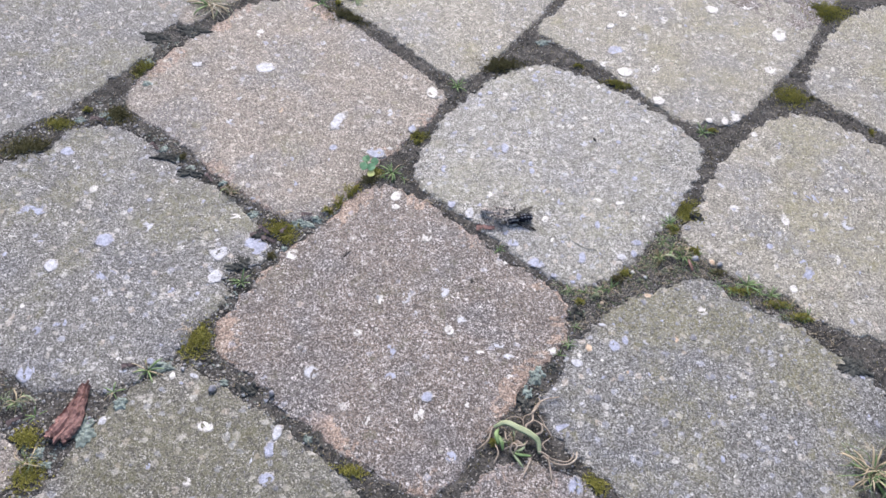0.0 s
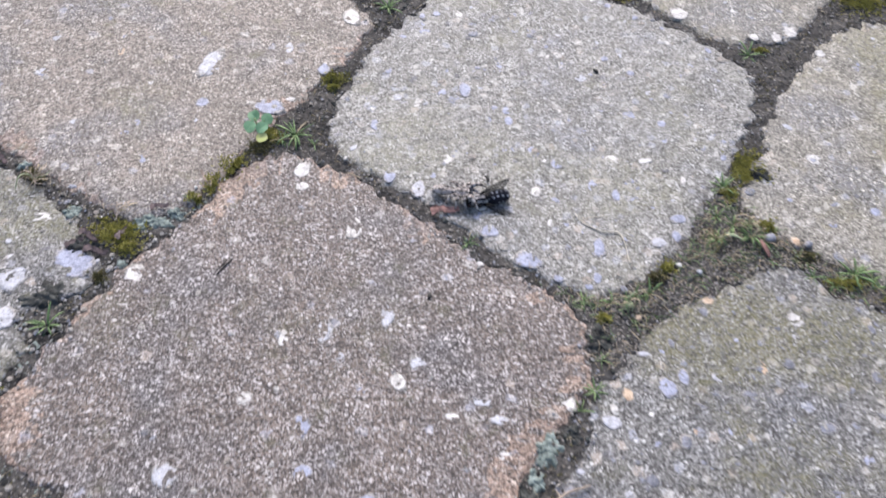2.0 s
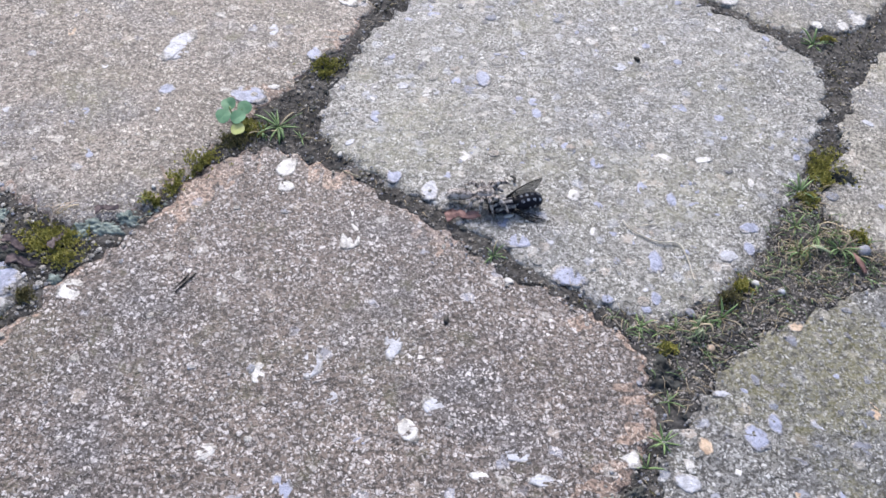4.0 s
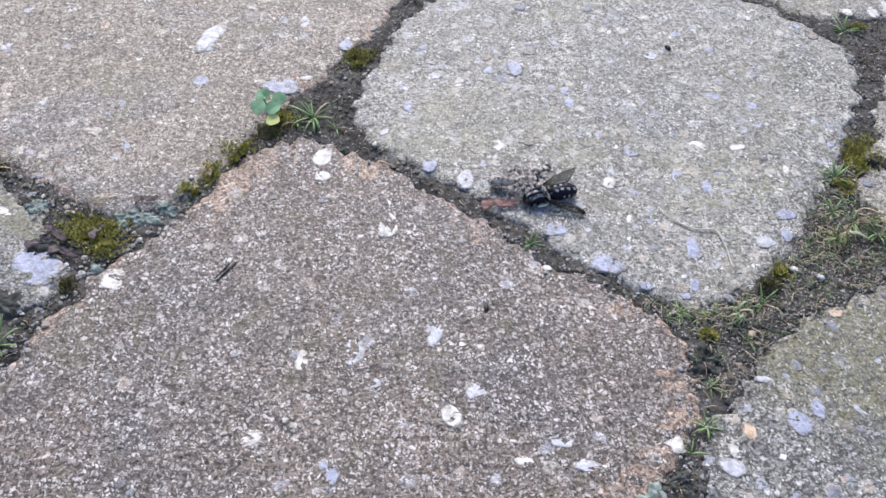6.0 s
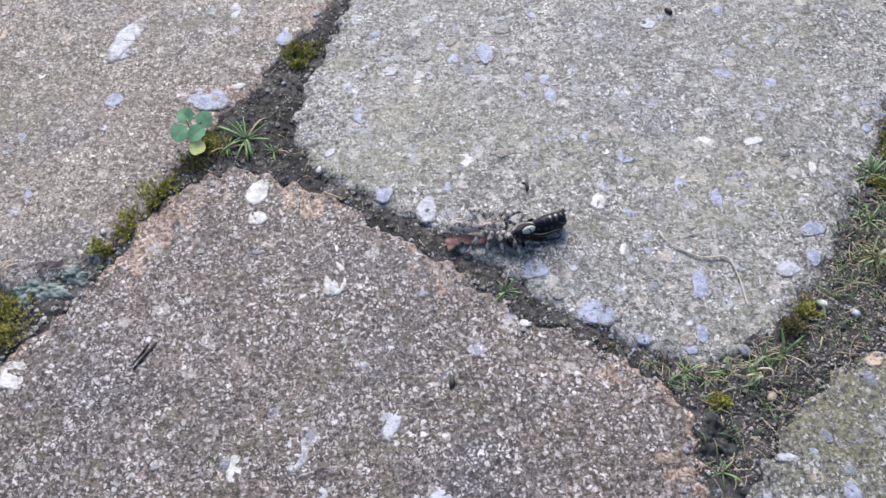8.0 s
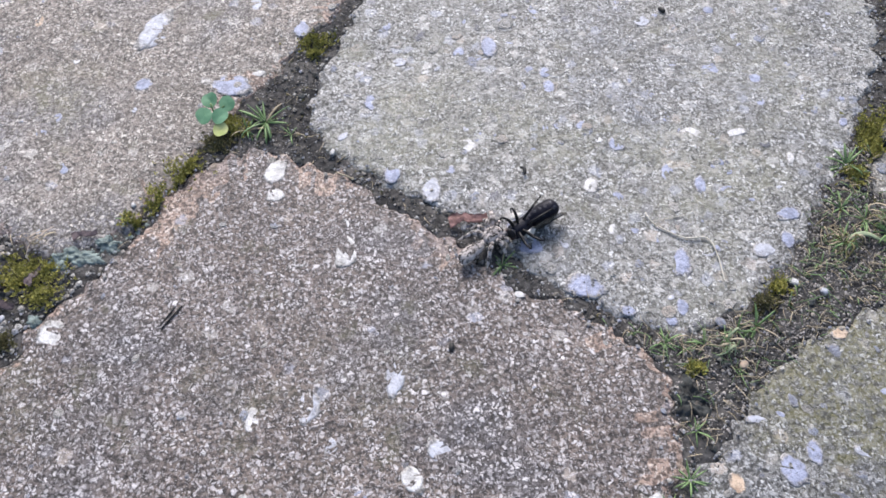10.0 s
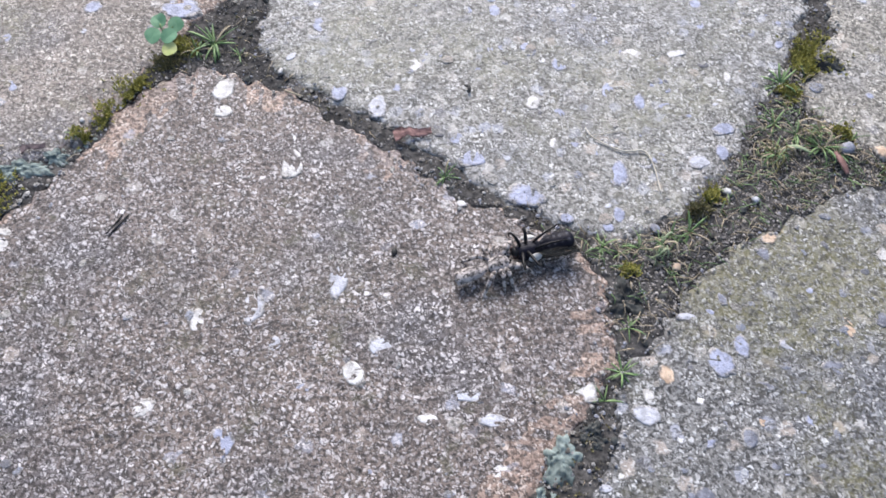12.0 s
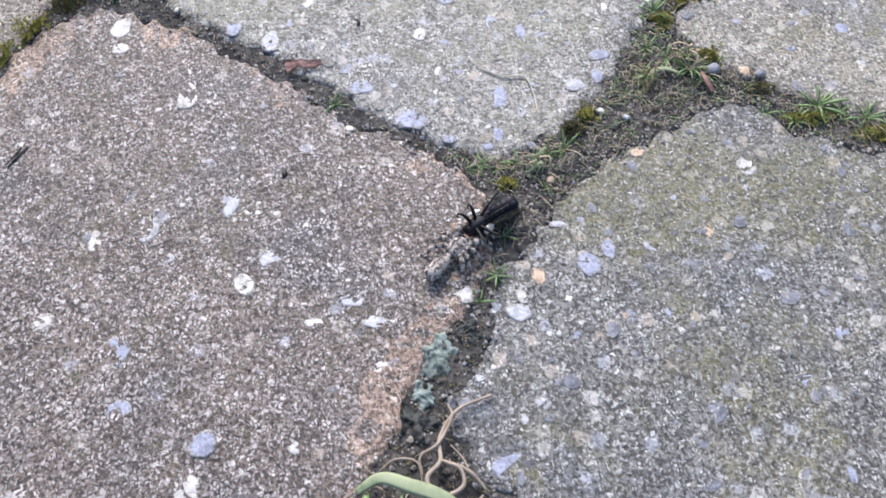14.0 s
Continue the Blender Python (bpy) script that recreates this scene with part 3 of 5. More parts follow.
CHIPS_SEEN[3] += [(-88, 230.7, 2.4, 1.9, "w"), (-36.1, 246.1, 4.1, 3.2, "b"), (-78.5, 220.5, 3.2, 2.8, "b")]
CHIPS_SEEN[6] = [(173.5, 408.2, 8.3, 6.5, "w"), (145, 403.5, 7, 5.2, "w"), (140.5, 419.1, 7.7, 5.9, "b"), (184, 375.6, 6.8, 5.6, "w"), (191.5, 376, 5.7, 5.1, "w"), (196.4, 379.5, 5.1, 4.6, "w"), (221.6, 455, 5.2, 6.5, "w"), (226.4, 446.5, 8.4, 7.1, "w"), (207.3, 423.8, 8, 6.8, "w"), (179.7, 389.8, 5.2, 2.9, "w"), (159.2, 408.4, 5.3, 4.7, "w"), (160.4, 385.5, 6.2, 4, "w"), (166.1, 447.3, 6.3, 5, "w"), (192.4, 461.5, 6.5, 4.5, "w"), (211, 467.7, 6.6, 4.6, "w"), (144, 449.6, 5.6, 3.7, "w")]
CHIPS_SEEN[6] += [(134.7, 409.4, 5.2, 5.2, "w"), (218.4, 417, 6.7, 4.3, "w"), (137.9, 439.1, 4.3, 3.1, "w")]
CHIPS_SEEN[8] = [(218.4, 286.7, 6, 9, "b"), (226.2, 332.3, 7.6, 4.3, "b"), (210.9, 280.8, 3.5, 3, "w"), (204.6, 369.4, 5.1, 3.9, "w"), (239.2, 318.6, 5.4, 3.8, "g"), (212.3, 317.8, 4.7, 3.7, "w"), (248.5, 371.8, 5.8, 4.7, "g"), (216.4, 295.2, 3.6, 3, "b"), (190.7, 321, 4.1, 3.1, "w"), (256.8, 419.1, 6.9, 5.1, "b"), (231.1, 298.9, 3.6, 4.1, "w")]
CHIPS_SEEN[9] = [(172.6, 264.8, 3.6, 3.6, "w"), (137.1, 243.4, 4.2, 3.8, "b"), (123.7, 237.3, 1.8, 1.8, "w"), (132.2, 236.6, 1.9, 1.3, "w"), (127.3, 241.2, 2.3, 2.7, "o"), (161.1, 250.1, 2, 2.9, "o"), (142.1, 233.1, 1.2, 1.9, "o"), (150, 246.8, 3.8, 1.5, "g"), (156.6, 242.3, 3.8, 2.2, "d"), (154.6, 213.6, 3.6, 3.1, "d"), (130.5, 220.3, 3.2, 2, "d"), (141.3, 246.6, 2.4, 3.2, "b"), (122.3, 213.8, 2.5, 1.7, "g"), (172.4, 235.2, 6.7, 2.2, "d"), (181.1, 226.9, 2.9, 2.2, "b"), (173.5, 215.7, 3.2, 2.4, "d")]
CHIPS_SEEN[9] += [(118.5, 232, 4, 3, "g"), (122.8, 234, 4.1, 2.6, "g"), (114.6, 221.6, 3.9, 1.8, "g"), (139.5, 229.9, 2.3, 2.7, "d"), (149.8, 225.7, 2.7, 2.5, "d"), (132.4, 229.7, 2.8, 2, "b"), (171.4, 258.1, 2.4, 4, "g"), (132.5, 252.5, 3.7, 1.3, "g"), (125.1, 216.6, 2.5, 1.4, "g"), (150.9, 269, 3, 1.6, "o"), (158.4, 277.4, 3.2, 2.2, "b"), (185.3, 247.3, 2.1, 4.7, "g"), (118.6, 205.9, 5.7, 3.8, "b")]
CHIPS_SEEN[10] = [(122.9, 184.7, 5.3, 6.9, "b")]
CHIPS_SEEN[11] = [(-7.1, 190.4, 5.4, 3.3, "w"), (-23.9, 208.6, 2.6, 2.2, "w"), (17.3, 185, 4.1, 4.5, "b"), (-7.7, 170.1, 2.8, 3.3, "w"), (-22.7, 173.6, 3.3, 2.5, "b"), (18.2, 174.2, 4.8, 4, "b"), (-0.2, 189.2, 3.7, 2.1, "w"), (18.2, 191.6, 3.3, 4.1, "g"), (-42.7, 187.9, 2.6, 2.6, "g"), (10.7, 181, 3.7, 4.1, "g")]

def inside(x, y, r, i):
    """Whether a disc lies wholly on stone i."""
    return all(on_stone(x + r * math.cos(k * 0.785), y + r * math.sin(k * 0.785)) == i for k in range(8))


_n = 0
for _i, _rows in CHIPS_SEEN.items():
    _ob, _mid = PAVERS[_i]
    for _x, _y, _a, _b, _c, *_known in _rows:
        _n += 1
        while _a > 1.0 and not inside(_x, _y, 0.55 * max(_a, _b), _i):
            _a, _b = 0.85 * _a, 0.85 * _b
        if _a <= 1.0:
            continue
        _turn = _known[0] if _known else rng.uniform(-14, 14) if _a > 1.3 * _b or _b > 1.3 * _a else rng.uniform(0, 180)
        _v, _f = chip_shape(1.12 * _a, 1.12 * _b, _n, 0.04, 20, _turn, 1.3)
        _me = mesh_of("aggregate_chip", [p * MM for p in _v], _f, CHIP[_c])
        piece("aggregate_chip", _me, _ob, m=pose((_x - _mid.x) * MM, (_y - _mid.y) * MM, (stone_top(_x, _y, _i + 1) - 0.05) * MM))

# more of the rounded blue, grey and white stones that fleck the paler slabs
for _i, _count, _kinds in ((1, 160, "bbbbgw"), (3, 60, "bbbg"), (8, 60, "bbgg"), (6, 36, "gww"), (5, 24, "bgw"), (2, 26, "bgg"), (9, 100, "bddd"), (11, 14, "bgd")):
    _ob, _mid = PAVERS[_i]
    _xs, _ys = [p.x for p in POLYS[_i]], [p.y for p in POLYS[_i]]
    while _count > 0:
        _x, _y = rng.uniform(min(_xs), max(_xs)), rng.uniform(min(_ys), max(_ys))
        if not inside(_x, _y, 2.4, _i):
            continue
        _count -= 1
        _n += 1
        _a = 1.5 + 2.3 * rng.random() ** 1.6
        _v, _f = chip_shape(_a, _a * rng.uniform(0.5, 0.95), _n, 0.04)
        _me = mesh_of("aggregate_chip", [p * MM for p in _v], _f, CHIP[rng.choice(_kinds)])
        piece("aggregate_chip", _me, _ob, m=pose((_x - _mid.x) * MM, (_y - _mid.y) * MM, (stone_top(_x, _y, _i + 1) - 0.05) * MM, 0, 0, rng.uniform(0, 180)))


def gravel(i, count, small, large):
    """The many small stones of one paving slab, joined."""
    ob, mid = PAVERS[i]
    verts, faces, made = [], [], 0
    xs, ys = [p.x for p in POLYS[i]], [p.y for p in POLYS[i]]
    while made < count:
        x, y = rng.uniform(min(xs), max(xs)), rng.uniform(min(ys), max(ys))
        if not inside(x, y, 1.0, i):
            continue
        made += 1
        a = small + (large - small) * rng.random() ** 2.2
        v, f = chip_shape(a, a * rng.uniform(0.5, 1.0), made * 31 + i, rng.uniform(0.02, 0.06), 8)
        r, z = rng.uniform(0, 6.3), stone_top(x, y, i + 1)
        c, s = math.cos(r), math.sin(r)
        n = len(verts)
        verts += [Vector((x - mid.x + p.x * c - p.y * s, y - mid.y + p.x * s + p.y * c, p.z + z - 0.03)) * MM for p in v]
        faces += [tuple(k + n for k in g) for g in f]
    tagged(piece("aggregate", mesh_of("aggregate", verts, faces, SLATE_CHIPS if i in (9, 11) else CHIPS), ob), kind="stuff")


for _i, (_count, _large) in enumerate([(120, 2.2), (260, 3.6), (150, 2.6), (190, 3.6), (120, 3.0), (100, 2.8), (150, 3.2), (80, 2.8), (200, 3.4), (240, 2.8), (70, 2.4), (110, 2.6), (60, 2.4)]):
    gravel(_i, _count, 0.7, _large)


# ---- loose matter in the joints ----
CLOD = speckled("soil_clod", (0.022, 0.020, 0.018), (0.095, 0.086, 0.073), 1400, 0.9, 0.0003, 0.3, 0.75, 4.0, 0.5)

def joint_points(count, x0=-135, x1=285, y0=150, y1=480):
    """Random places in the joints, off the stones."""
    out = []
    while len(out) < count:
        x, y = rng.uniform(x0, x1), rng.uniform(y0, y1)
        if on_stone(x, y) < 0:
            out.append((x, y))
    return out


def crumbs(name, label, category, places, small, large, mat, flat=0.75):
    verts, faces = [], []
    for x, y in places:
        r = small + (large - small) * rng.random() ** 2.5
        z = ground_at(x, y) + r * 0.2
        n = len(verts)
        for p in ((1, 0, 0), (0, 1, 0), (-1, 0, 0), (0, -1, 0), (0.2, 0.1, 1), (0, 0, -1), (0.6, 0.6, 0.6), (-0.6, 0.55, 0.5), (-0.55, -0.6, 0.6), (0.6, -0.6, 0.5)):
            k = r * rng.uniform(0.75, 1.2)
            verts.append(Vector((x + p[0] * k, y + p[1] * k, z + p[2] * k * flat)) * MM)
        faces += [tuple(n + q for q in f) for f in ((0, 6, 9), (1, 7, 6), (2, 8, 7), (3, 9, 8), (6, 7, 4), (7, 8, 4), (8, 9, 4), (9, 6, 4), (0, 1, 6), (1, 2, 7), (2, 3, 8), (3, 0, 9), (1, 0, 5), (2, 1, 5), (3, 2, 5), (0, 3, 5))]
    return tagged(new(name, mesh_of(name, verts, faces, mat, False)), label, category, kind="stuff")


crumbs("soil_crumbs", "dark crumbs of soil lying in the joints", "soil", joint_points(20000), 0.08, 0.42, CRUMB)
crumbs("soil_clods", "lumps of black and grey soil in the joints", "soil", joint_points(4000), 0.2, 0.75, CLOD, 0.6)
crumbs("spilled_soil", "fine dark soil spilled over the stones' edges", "soil", [(x + rng.gauss(0, 2.2), y + rng.gauss(0, 2.2)) for x, y in joint_points(26000)], 0.06, 0.26, CRUMB, 0.6)
crumbs("soil_dust", "thin film of dark soil and algae along stone edges", "soil", [(x + rng.gauss(0, 3.2), y + rng.gauss(0, 3.2)) for x, y in joint_points(30000)], 0.07, 0.20, CRUMB, 0.4)
crumbs("sand_grains", "pale sand grains scattered in the soil of joints", "sand", [(x + rng.gauss(0, 1.0), y + rng.gauss(0, 1.0)) for x, y in joint_points(15000)], 0.06, 0.24, SAND)

GRIT = speckled("grey_grit", (0.070, 0.064, 0.058), (0.34, 0.312, 0.285), 1500, 0.85, 0.0002, 0.3, 0.6, 1.6)
crumbs("joint_grit", "grey grit and crumbled concrete in a wide joint", "gravel", joint_points(7000, 112, 215, 250, 315), 0.07, 0.30, GRIT)
crumbs("fine_grit", "fine grey grit along the paving joints", "gravel", [(x + rng.gauss(0, 1.0), y + rng.gauss(0, 1.0)) for x, y in joint_points(8000)], 0.08, 0.32, GRIT)


# crumbled stone along the broken edges, flakes of lichen and black lumps between them
_edge = [(p.x + rng.gauss(0, 0.9), p.y + rng.gauss(0, 0.9)) for ring in POLYS for p in ring for _ in range(2)]
crumbs("edge_rubble", "crumbled concrete bits along the broken stone edges", "gravel", _edge, 0.10, 0.5, CHIPS, 0.6)
crumbs("joint_gravel", "small grey and pinkish stones lying in joints", "gravel", joint_points(3600), 0.12, 0.55, CHIPS, 0.55)
crumbs("joint_rubble", "crumbled grey concrete and stones filling a joint", "gravel", joint_points(1500, -135, 20, 150, 345), 0.2, 0.85, CHIPS, 0.45)
crumbs("slate_bits", "dull blue-grey stone bits lying in the joints", "gravel", joint_points(420, -135, 60), 0.2, 0.6, SLATE_CHIPS, 0.4)
crumbs("lichen_flakes", "grey-green flakes of lichen among the joint soil", "lichen", [p for p in joint_points(4200, -135, 25) if noise.noise(Vector((p[0], p[1], 8)) * 0.07) > 0.05], 0.15, 0.6, LIVER, 0.35)
crumbs("black_lumps", "black lumps of algae and soil in the joints", "soil", joint_points(1700), 0.25, 0.9, LIVER_DARK, 0.5)


def shoots(places, high, spread, mat, name):
    """Moss shoots: little stars of pointed leaves."""
    verts, faces = [], []
    for x, y, z in places:
        h = high * rng.uniform(0.5, 1.2)
        for k in range(5):
            a = rng.uniform(0, 6.3)
            d = Vector((math.cos(a), math.sin(a), 0))
            s = Vector((-d.y, d.x, 0)) * spread * 0.22
            b = Vector((x, y, z))
            tip = b + d * spread * rng.uniform(0.5, 1.1) + Vector((0, 0, h * rng.uniform(0.3, 1.0)))
            m = b.lerp(tip, 0.5) + Vector((0, 0, 0.15 * h))
            n = len(verts)
            verts += [p * MM for p in (b, m + s, tip, m - s, m - Vector((0, 0, 0.12 * spread)))]
            faces += [(n, n + 1, n + 4), (n + 1, n + 2, n + 4), (n + 2, n + 3, n + 4), (n + 3, n, n + 4), (n, n + 3, n + 2, n + 1)]
    return mesh_of(name, verts, faces, mat, False)


MOSSES = [
    (-116.9, 309, 16, 11), (-109.6, 326, 11, 6), (-20.2, 225, 10, 12), (-0.5, 281.5, 10, 7.5), (81.8, 398.4, 23, 8), (141.4, 394, 11, 4), (253.8, 471, 20, 13), (171, 315, 8.5, 10),
    (0.6, 422, 18, 9), (225.8, 399, 13, 10), (45.9, 180.4, 8, 4), (129, 186, 7, 6), (-85.8, 335, 10, 7), (49, 344, 7, 4.5), (24.6, 305.6, 7, 6),
    (16.8, 293.8, 3, 3), (30.5, 314, 6.5, 4), (21, 300, 4, 5), (34, 318.5, 5, 4), (141, 279, 4.5, 3.2), (138.5, 275.3, 5, 3), (188, 276.8, 9, 2.6), (203, 272.2, 9, 3), (212, 267.2, 8, 3), (180.6, 284.9, 4, 2.2), (171.9, 294.8, 3.5, 3), (163, 305.5, 4, 4),
]
MOSSES += [(-84.5, 368, 7, 9), (-87.5, 338, 6, 5), (-60.8, 165.6, 9, 8), (-66, 178, 8, 7), (3.5, 276.5, 4.5, 4), (-26, 299, 5, 4)]
MOSSES += [(x, y, rng.uniform(2.0, 4.0), rng.uniform(1.5, 3.0)) for x, y in joint_points(26) if math.hypot(x - 83, y - 293) > 9 and not (95 < x < 125 and 205 < y < 262) and math.hypot(x - 41, y - 318) > 7]
for _i, (_x, _y, _a, _b) in enumerate(MOSSES):
    _p = []
    _dense = int(40 + 5.0 * _a * _b)
    while len(_p) < _dense:
        _u, _w = rng.gauss(0, 0.34), rng.gauss(0, 0.34)
        _px, _py = _x + _u * _a, _y + _w * _b
        _on = on_stone(_px, _py)
        if _on >= 0 and rng.random() < 0.92:
            continue
        _p.append((_px - _x, _py - _y, max(ground_at(_px, _py), -1.2) + 0.9 * math.exp(-4 * (_u * _u + _w * _w))))
    _ob = new("moss_clump", shoots(_p, 0.9, 0.65, MOSS if _i % 4 else DULL_MOSS, "moss_clump"))
    _ob.matrix_basis = Matrix.Translation((_x * MM, _y * MM, 0))
    tagged(_ob, "low cushion of olive green moss growing in a paving joint", "moss", "moss in the joints")

_thin = [(x, y, soil_z(x, y)) for x, y in joint_points(2600) if noise.noise(Vector((x, y, 5)) * 0.06) > -0.12]
tagged(new("joint_moss", shoots(_thin, 0.7, 0.6, DULL_MOSS, "joint_moss")), "thin film of brown green moss over joint soil", "moss", kind="stuff")


FUZZ = speckled("brown_joint_fuzz", (0.036, 0.032, 0.025), (0.140, 0.126, 0.095), 700, 0.9, 0.0, 0.2, 0.6, 1.6, 0.45)
_fuzz = [(x + rng.gauss(0, 0.7), y + rng.gauss(0, 0.7)) for x, y in joint_points(7000)]
tagged(new("joint_fuzz", shoots([(x, y, max(ground_at(x, y), -1.0)) for x, y in _fuzz], 0.55, 0.5, FUZZ, "joint_fuzz")), "brown fuzz of dead moss covering the joint soil", "moss", kind="stuff")


def litter(name, label, count, mat, box, low, high):
    """Fine dry stems strewn over the joints."""
    verts, faces = [], []
    for x, y in joint_points(count, *box):
        n, a, r = rng.uniform(low, high), rng.uniform(0, 6.3), rng.uniform(0.05, 0.11)
        z = soil_z(x, y) + 0.4
        bend = rng.uniform(-0.5, 0.5)
        pts = [(x + n * t * math.cos(a + bend * t), y + n * t * math.sin(a + bend * t), z + 1.6 * t * (1 - t) * rng.uniform(0.2, 1.0) + 0.5 * t) for t in (0, 0.35, 0.7, 1.0)]
        v, f = tube(pts, [r, r, r * 0.8, r * 0.4], 3)
        k = len(verts)
        verts += v
        faces += [tuple(q + k for q in g) for g in f]
    tagged(new(name, mesh_of(name, verts, faces, mat)), label, "dry grass", kind="stuff")


litter("dry_stems", "fine dry grass stems strewn over the joint soil", 420, STRAW, (105, 225, 245, 312), 1.0, 4.0)
litter("dry_fibres", "short dry plant fibres in the paving joints", 1100, STRAW, (-135, 285, 150, 480), 0.8, 3.2)
litter("green_sprouts", "tiny green grass sprouts in the joint soil", 300, BLADE, (108, 215, 255, 312), 1.5, 4.0)


# ---- grass tufts ----
def blade_mesh(length, bend, width, mat):
    pts, rad = [], []
    for k in range(7):
        t = k / 6
        pts.append((length * t * math.cos(bend * t * 0.6), 0, length * (0.75 - 0.55 * bend * t) * t * 0.8))
        rad.append(width * (0.55 + 0.9 * t * (1 - t) * 2) * (1 - t ** 4) + 0.02)
    v, f = tube(pts, rad, 4, 0.3)
    return mesh_of("blade", v, f, mat)


BLADES = [blade_mesh(1.0 * s, b, w, BLADE) for s, b, w in ((5.5, 0.9, 0.24), (7.0, 1.25, 0.27), (4.5, 0.5, 0.22))]
DRY_BLADES = [blade_mesh(1.0 * s, b, w, STRAW) for s, b, w in ((6.0, 1.2, 0.16), (8.5, 1.35, 0.19))]


def grass_tuft(x, y, size, count, dry=0.15, label="small star-shaped tuft of fresh green grass in a joint"):
    ob = thing("grass_tuft", label, "grass", "grass tufts in the joints", Matrix.Translation((x * MM, y * MM, max(ground_at(x, y), -1.5) * MM)))
    count = int(count * 1.5)
    for k in range(count):
        me = rng.choice(DRY_BLADES) if rng.random() < dry else rng.choice(BLADES)
        m = pose(0, 0, 0, rng.uniform(-20, 20), rng.uniform(-20, 35), 360 * k / count + rng.uniform(-25, 25)) @ Matrix.Scale(size * rng.uniform(0.7, 1.15), 4)
        b = piece("blade", me, ob)
        b.matrix_basis = m
    return ob


for _x, _y, _s, _k, _d in [
    (90.0, 283.8, 0.8, 9, 0.05), (40.7, 319.9, 1.3, 12, 0.15), (37.2, 317.6, 0.8, 8, 0.3), (46.5, 316.5, 0.6, 6, 0.5), (118.9, 267.2, 0.75, 9, 0.25), (122.2, 265.9, 0.6, 8, 0.3), (136, 270.5, 0.85, 9, 0.4), (119.6, 241.6, 0.75, 8, 0.0), (116.2, 236.8, 0.6, 7, 0.0),
    (122, 250.3, 0.7, 7, 0.1), (161.7, 308.2, 1.0, 12, 0.1), (161.9, 294.3, 0.9, 11, 0.2), (166.2, 291.0, 1.05, 12, 0.2), (191.8, 280.0, 1.2, 14, 0.05), (185.6, 276, 0.85, 10, 0.1), (200.8, 276, 1.0, 10, 0.1),
    (156.4, 289.6, 0.9, 9, 0.4), (169.6, 289.5, 0.9, 9, 0.3), (126, 266.8, 0.65, 7, 0.3), (132.3, 269.5, 0.7, 8, 0.4), (-33.2, 209.3, 1.4, 12, 0.3), (-9.5, 252.7, 1.1, 10, 0.1), (214.5, 267.5, 0.9, 9, 0.5), (64, 379.5, 1.2, 10, 0.0),
    (180.5, 366.5, 1.1, 10, 0.0), (-42.5, 199.2, 0.9, 7, 0.4), (5.4, 437, 1.3, 9, 0.0), (-11, 431, 1.3, 9, 0.0), (-66, 187, 0.9, 8, 0.3), (16.6, 294, 0.45, 6, 0.0), (158, 297.3, 0.8, 8, 0.2), (180, 278, 0.7, 7, 0.1), (208, 272, 0.8, 8, 0.3),
    (196.5, 278.6, 0.7, 8, 0.1), (172.5, 292.5, 0.6, 7, 0.4), (151, 284, 0.5, 6, 0.5),
]:
    grass_tuft(_x, _y, _s, _k, _d)
for _x, _y, _s, _k in ((227, 202, 2.2, 14), (-67, 420, 2.2, 12)):
    grass_tuft(_x, _y, _s, _k, 0.6, "large tuft of green and straw-coloured grass at a stone's corner")


DARK_LEAF = speckled("dark_decayed_leaf", (0.045, 0.030, 0.032), (0.16, 0.115, 0.112), 700, 0.6, 0.0002, 0.4)


# ---- lichen and dark crusts ----
def crust(x, y, a, b, mat, name, label, seed, lift=0.9, lobed=False):
    r = random.Random(seed)
    ph = [r.uniform(0, 6.3) for _ in range(4)]
    n, rings = 64, 16
    verts, faces = [], []
    for j in range(rings + 1):
        s = j / rings
        for i in range(n):
            t = 2 * math.pi * i / n
            k = 1 + 0.20 * math.sin(3 * t + ph[0]) + 0.16 * math.sin(5 * t + ph[1]) + 0.13 * math.sin(9 * t + ph[2]) + 0.10 * math.sin(17 * t + ph[3])
            if lobed:
                k = 0.80 + 0.18 * abs(math.sin(3.5 * t + ph[0])) ** 0.6 + 0.16 * math.sin(2 * t + ph[1]) + 0.14 * math.sin(5 * t + ph[2]) + 0.08 * math.sin(13 * t + ph[3])
            px, py = x + 0.5 * a * s * k * math.cos(t), y + 0.5 * b * s * k * math.sin(t)
            z = max(ground_at(px, py), -1.6) + lift * (1 - s ** 6) * (0.5 + 0.7 * noise.noise(Vector((px, py, seed)) * 0.6)) + 0.42 * noise.noise(Vector((px, py, seed)) * 1.5) + 0.3 * noise.noise(Vector((px, py, seed)) * 3.2)
            if lobed:
                q = Vector((px, py, seed))
                z = max(ground_at(px, py), -0.7) + 0.5 * (1 - s ** 4) + 0.40 * noise.noise(q * 0.7) + 0.26 * noise.noise(q * 1.7) + 0.12 * noise.noise(q * 3.6)
            verts.append(Vector((px - x, py - y, z - (0.9 if j == rings else 0.0))) * MM)
    for j in range(rings):
        for i in range(n):
            p, q = j * n + i, j * n + (i + 1) % n
            faces.append((p, q, q + n, p + n))
    ob = new(name, mesh_of(name, verts, faces, mat))
    ob.matrix_basis = Matrix.Translation((x * MM, y * MM, 0))
    return tagged(ob, label, "lichen", "crusts in the joints")


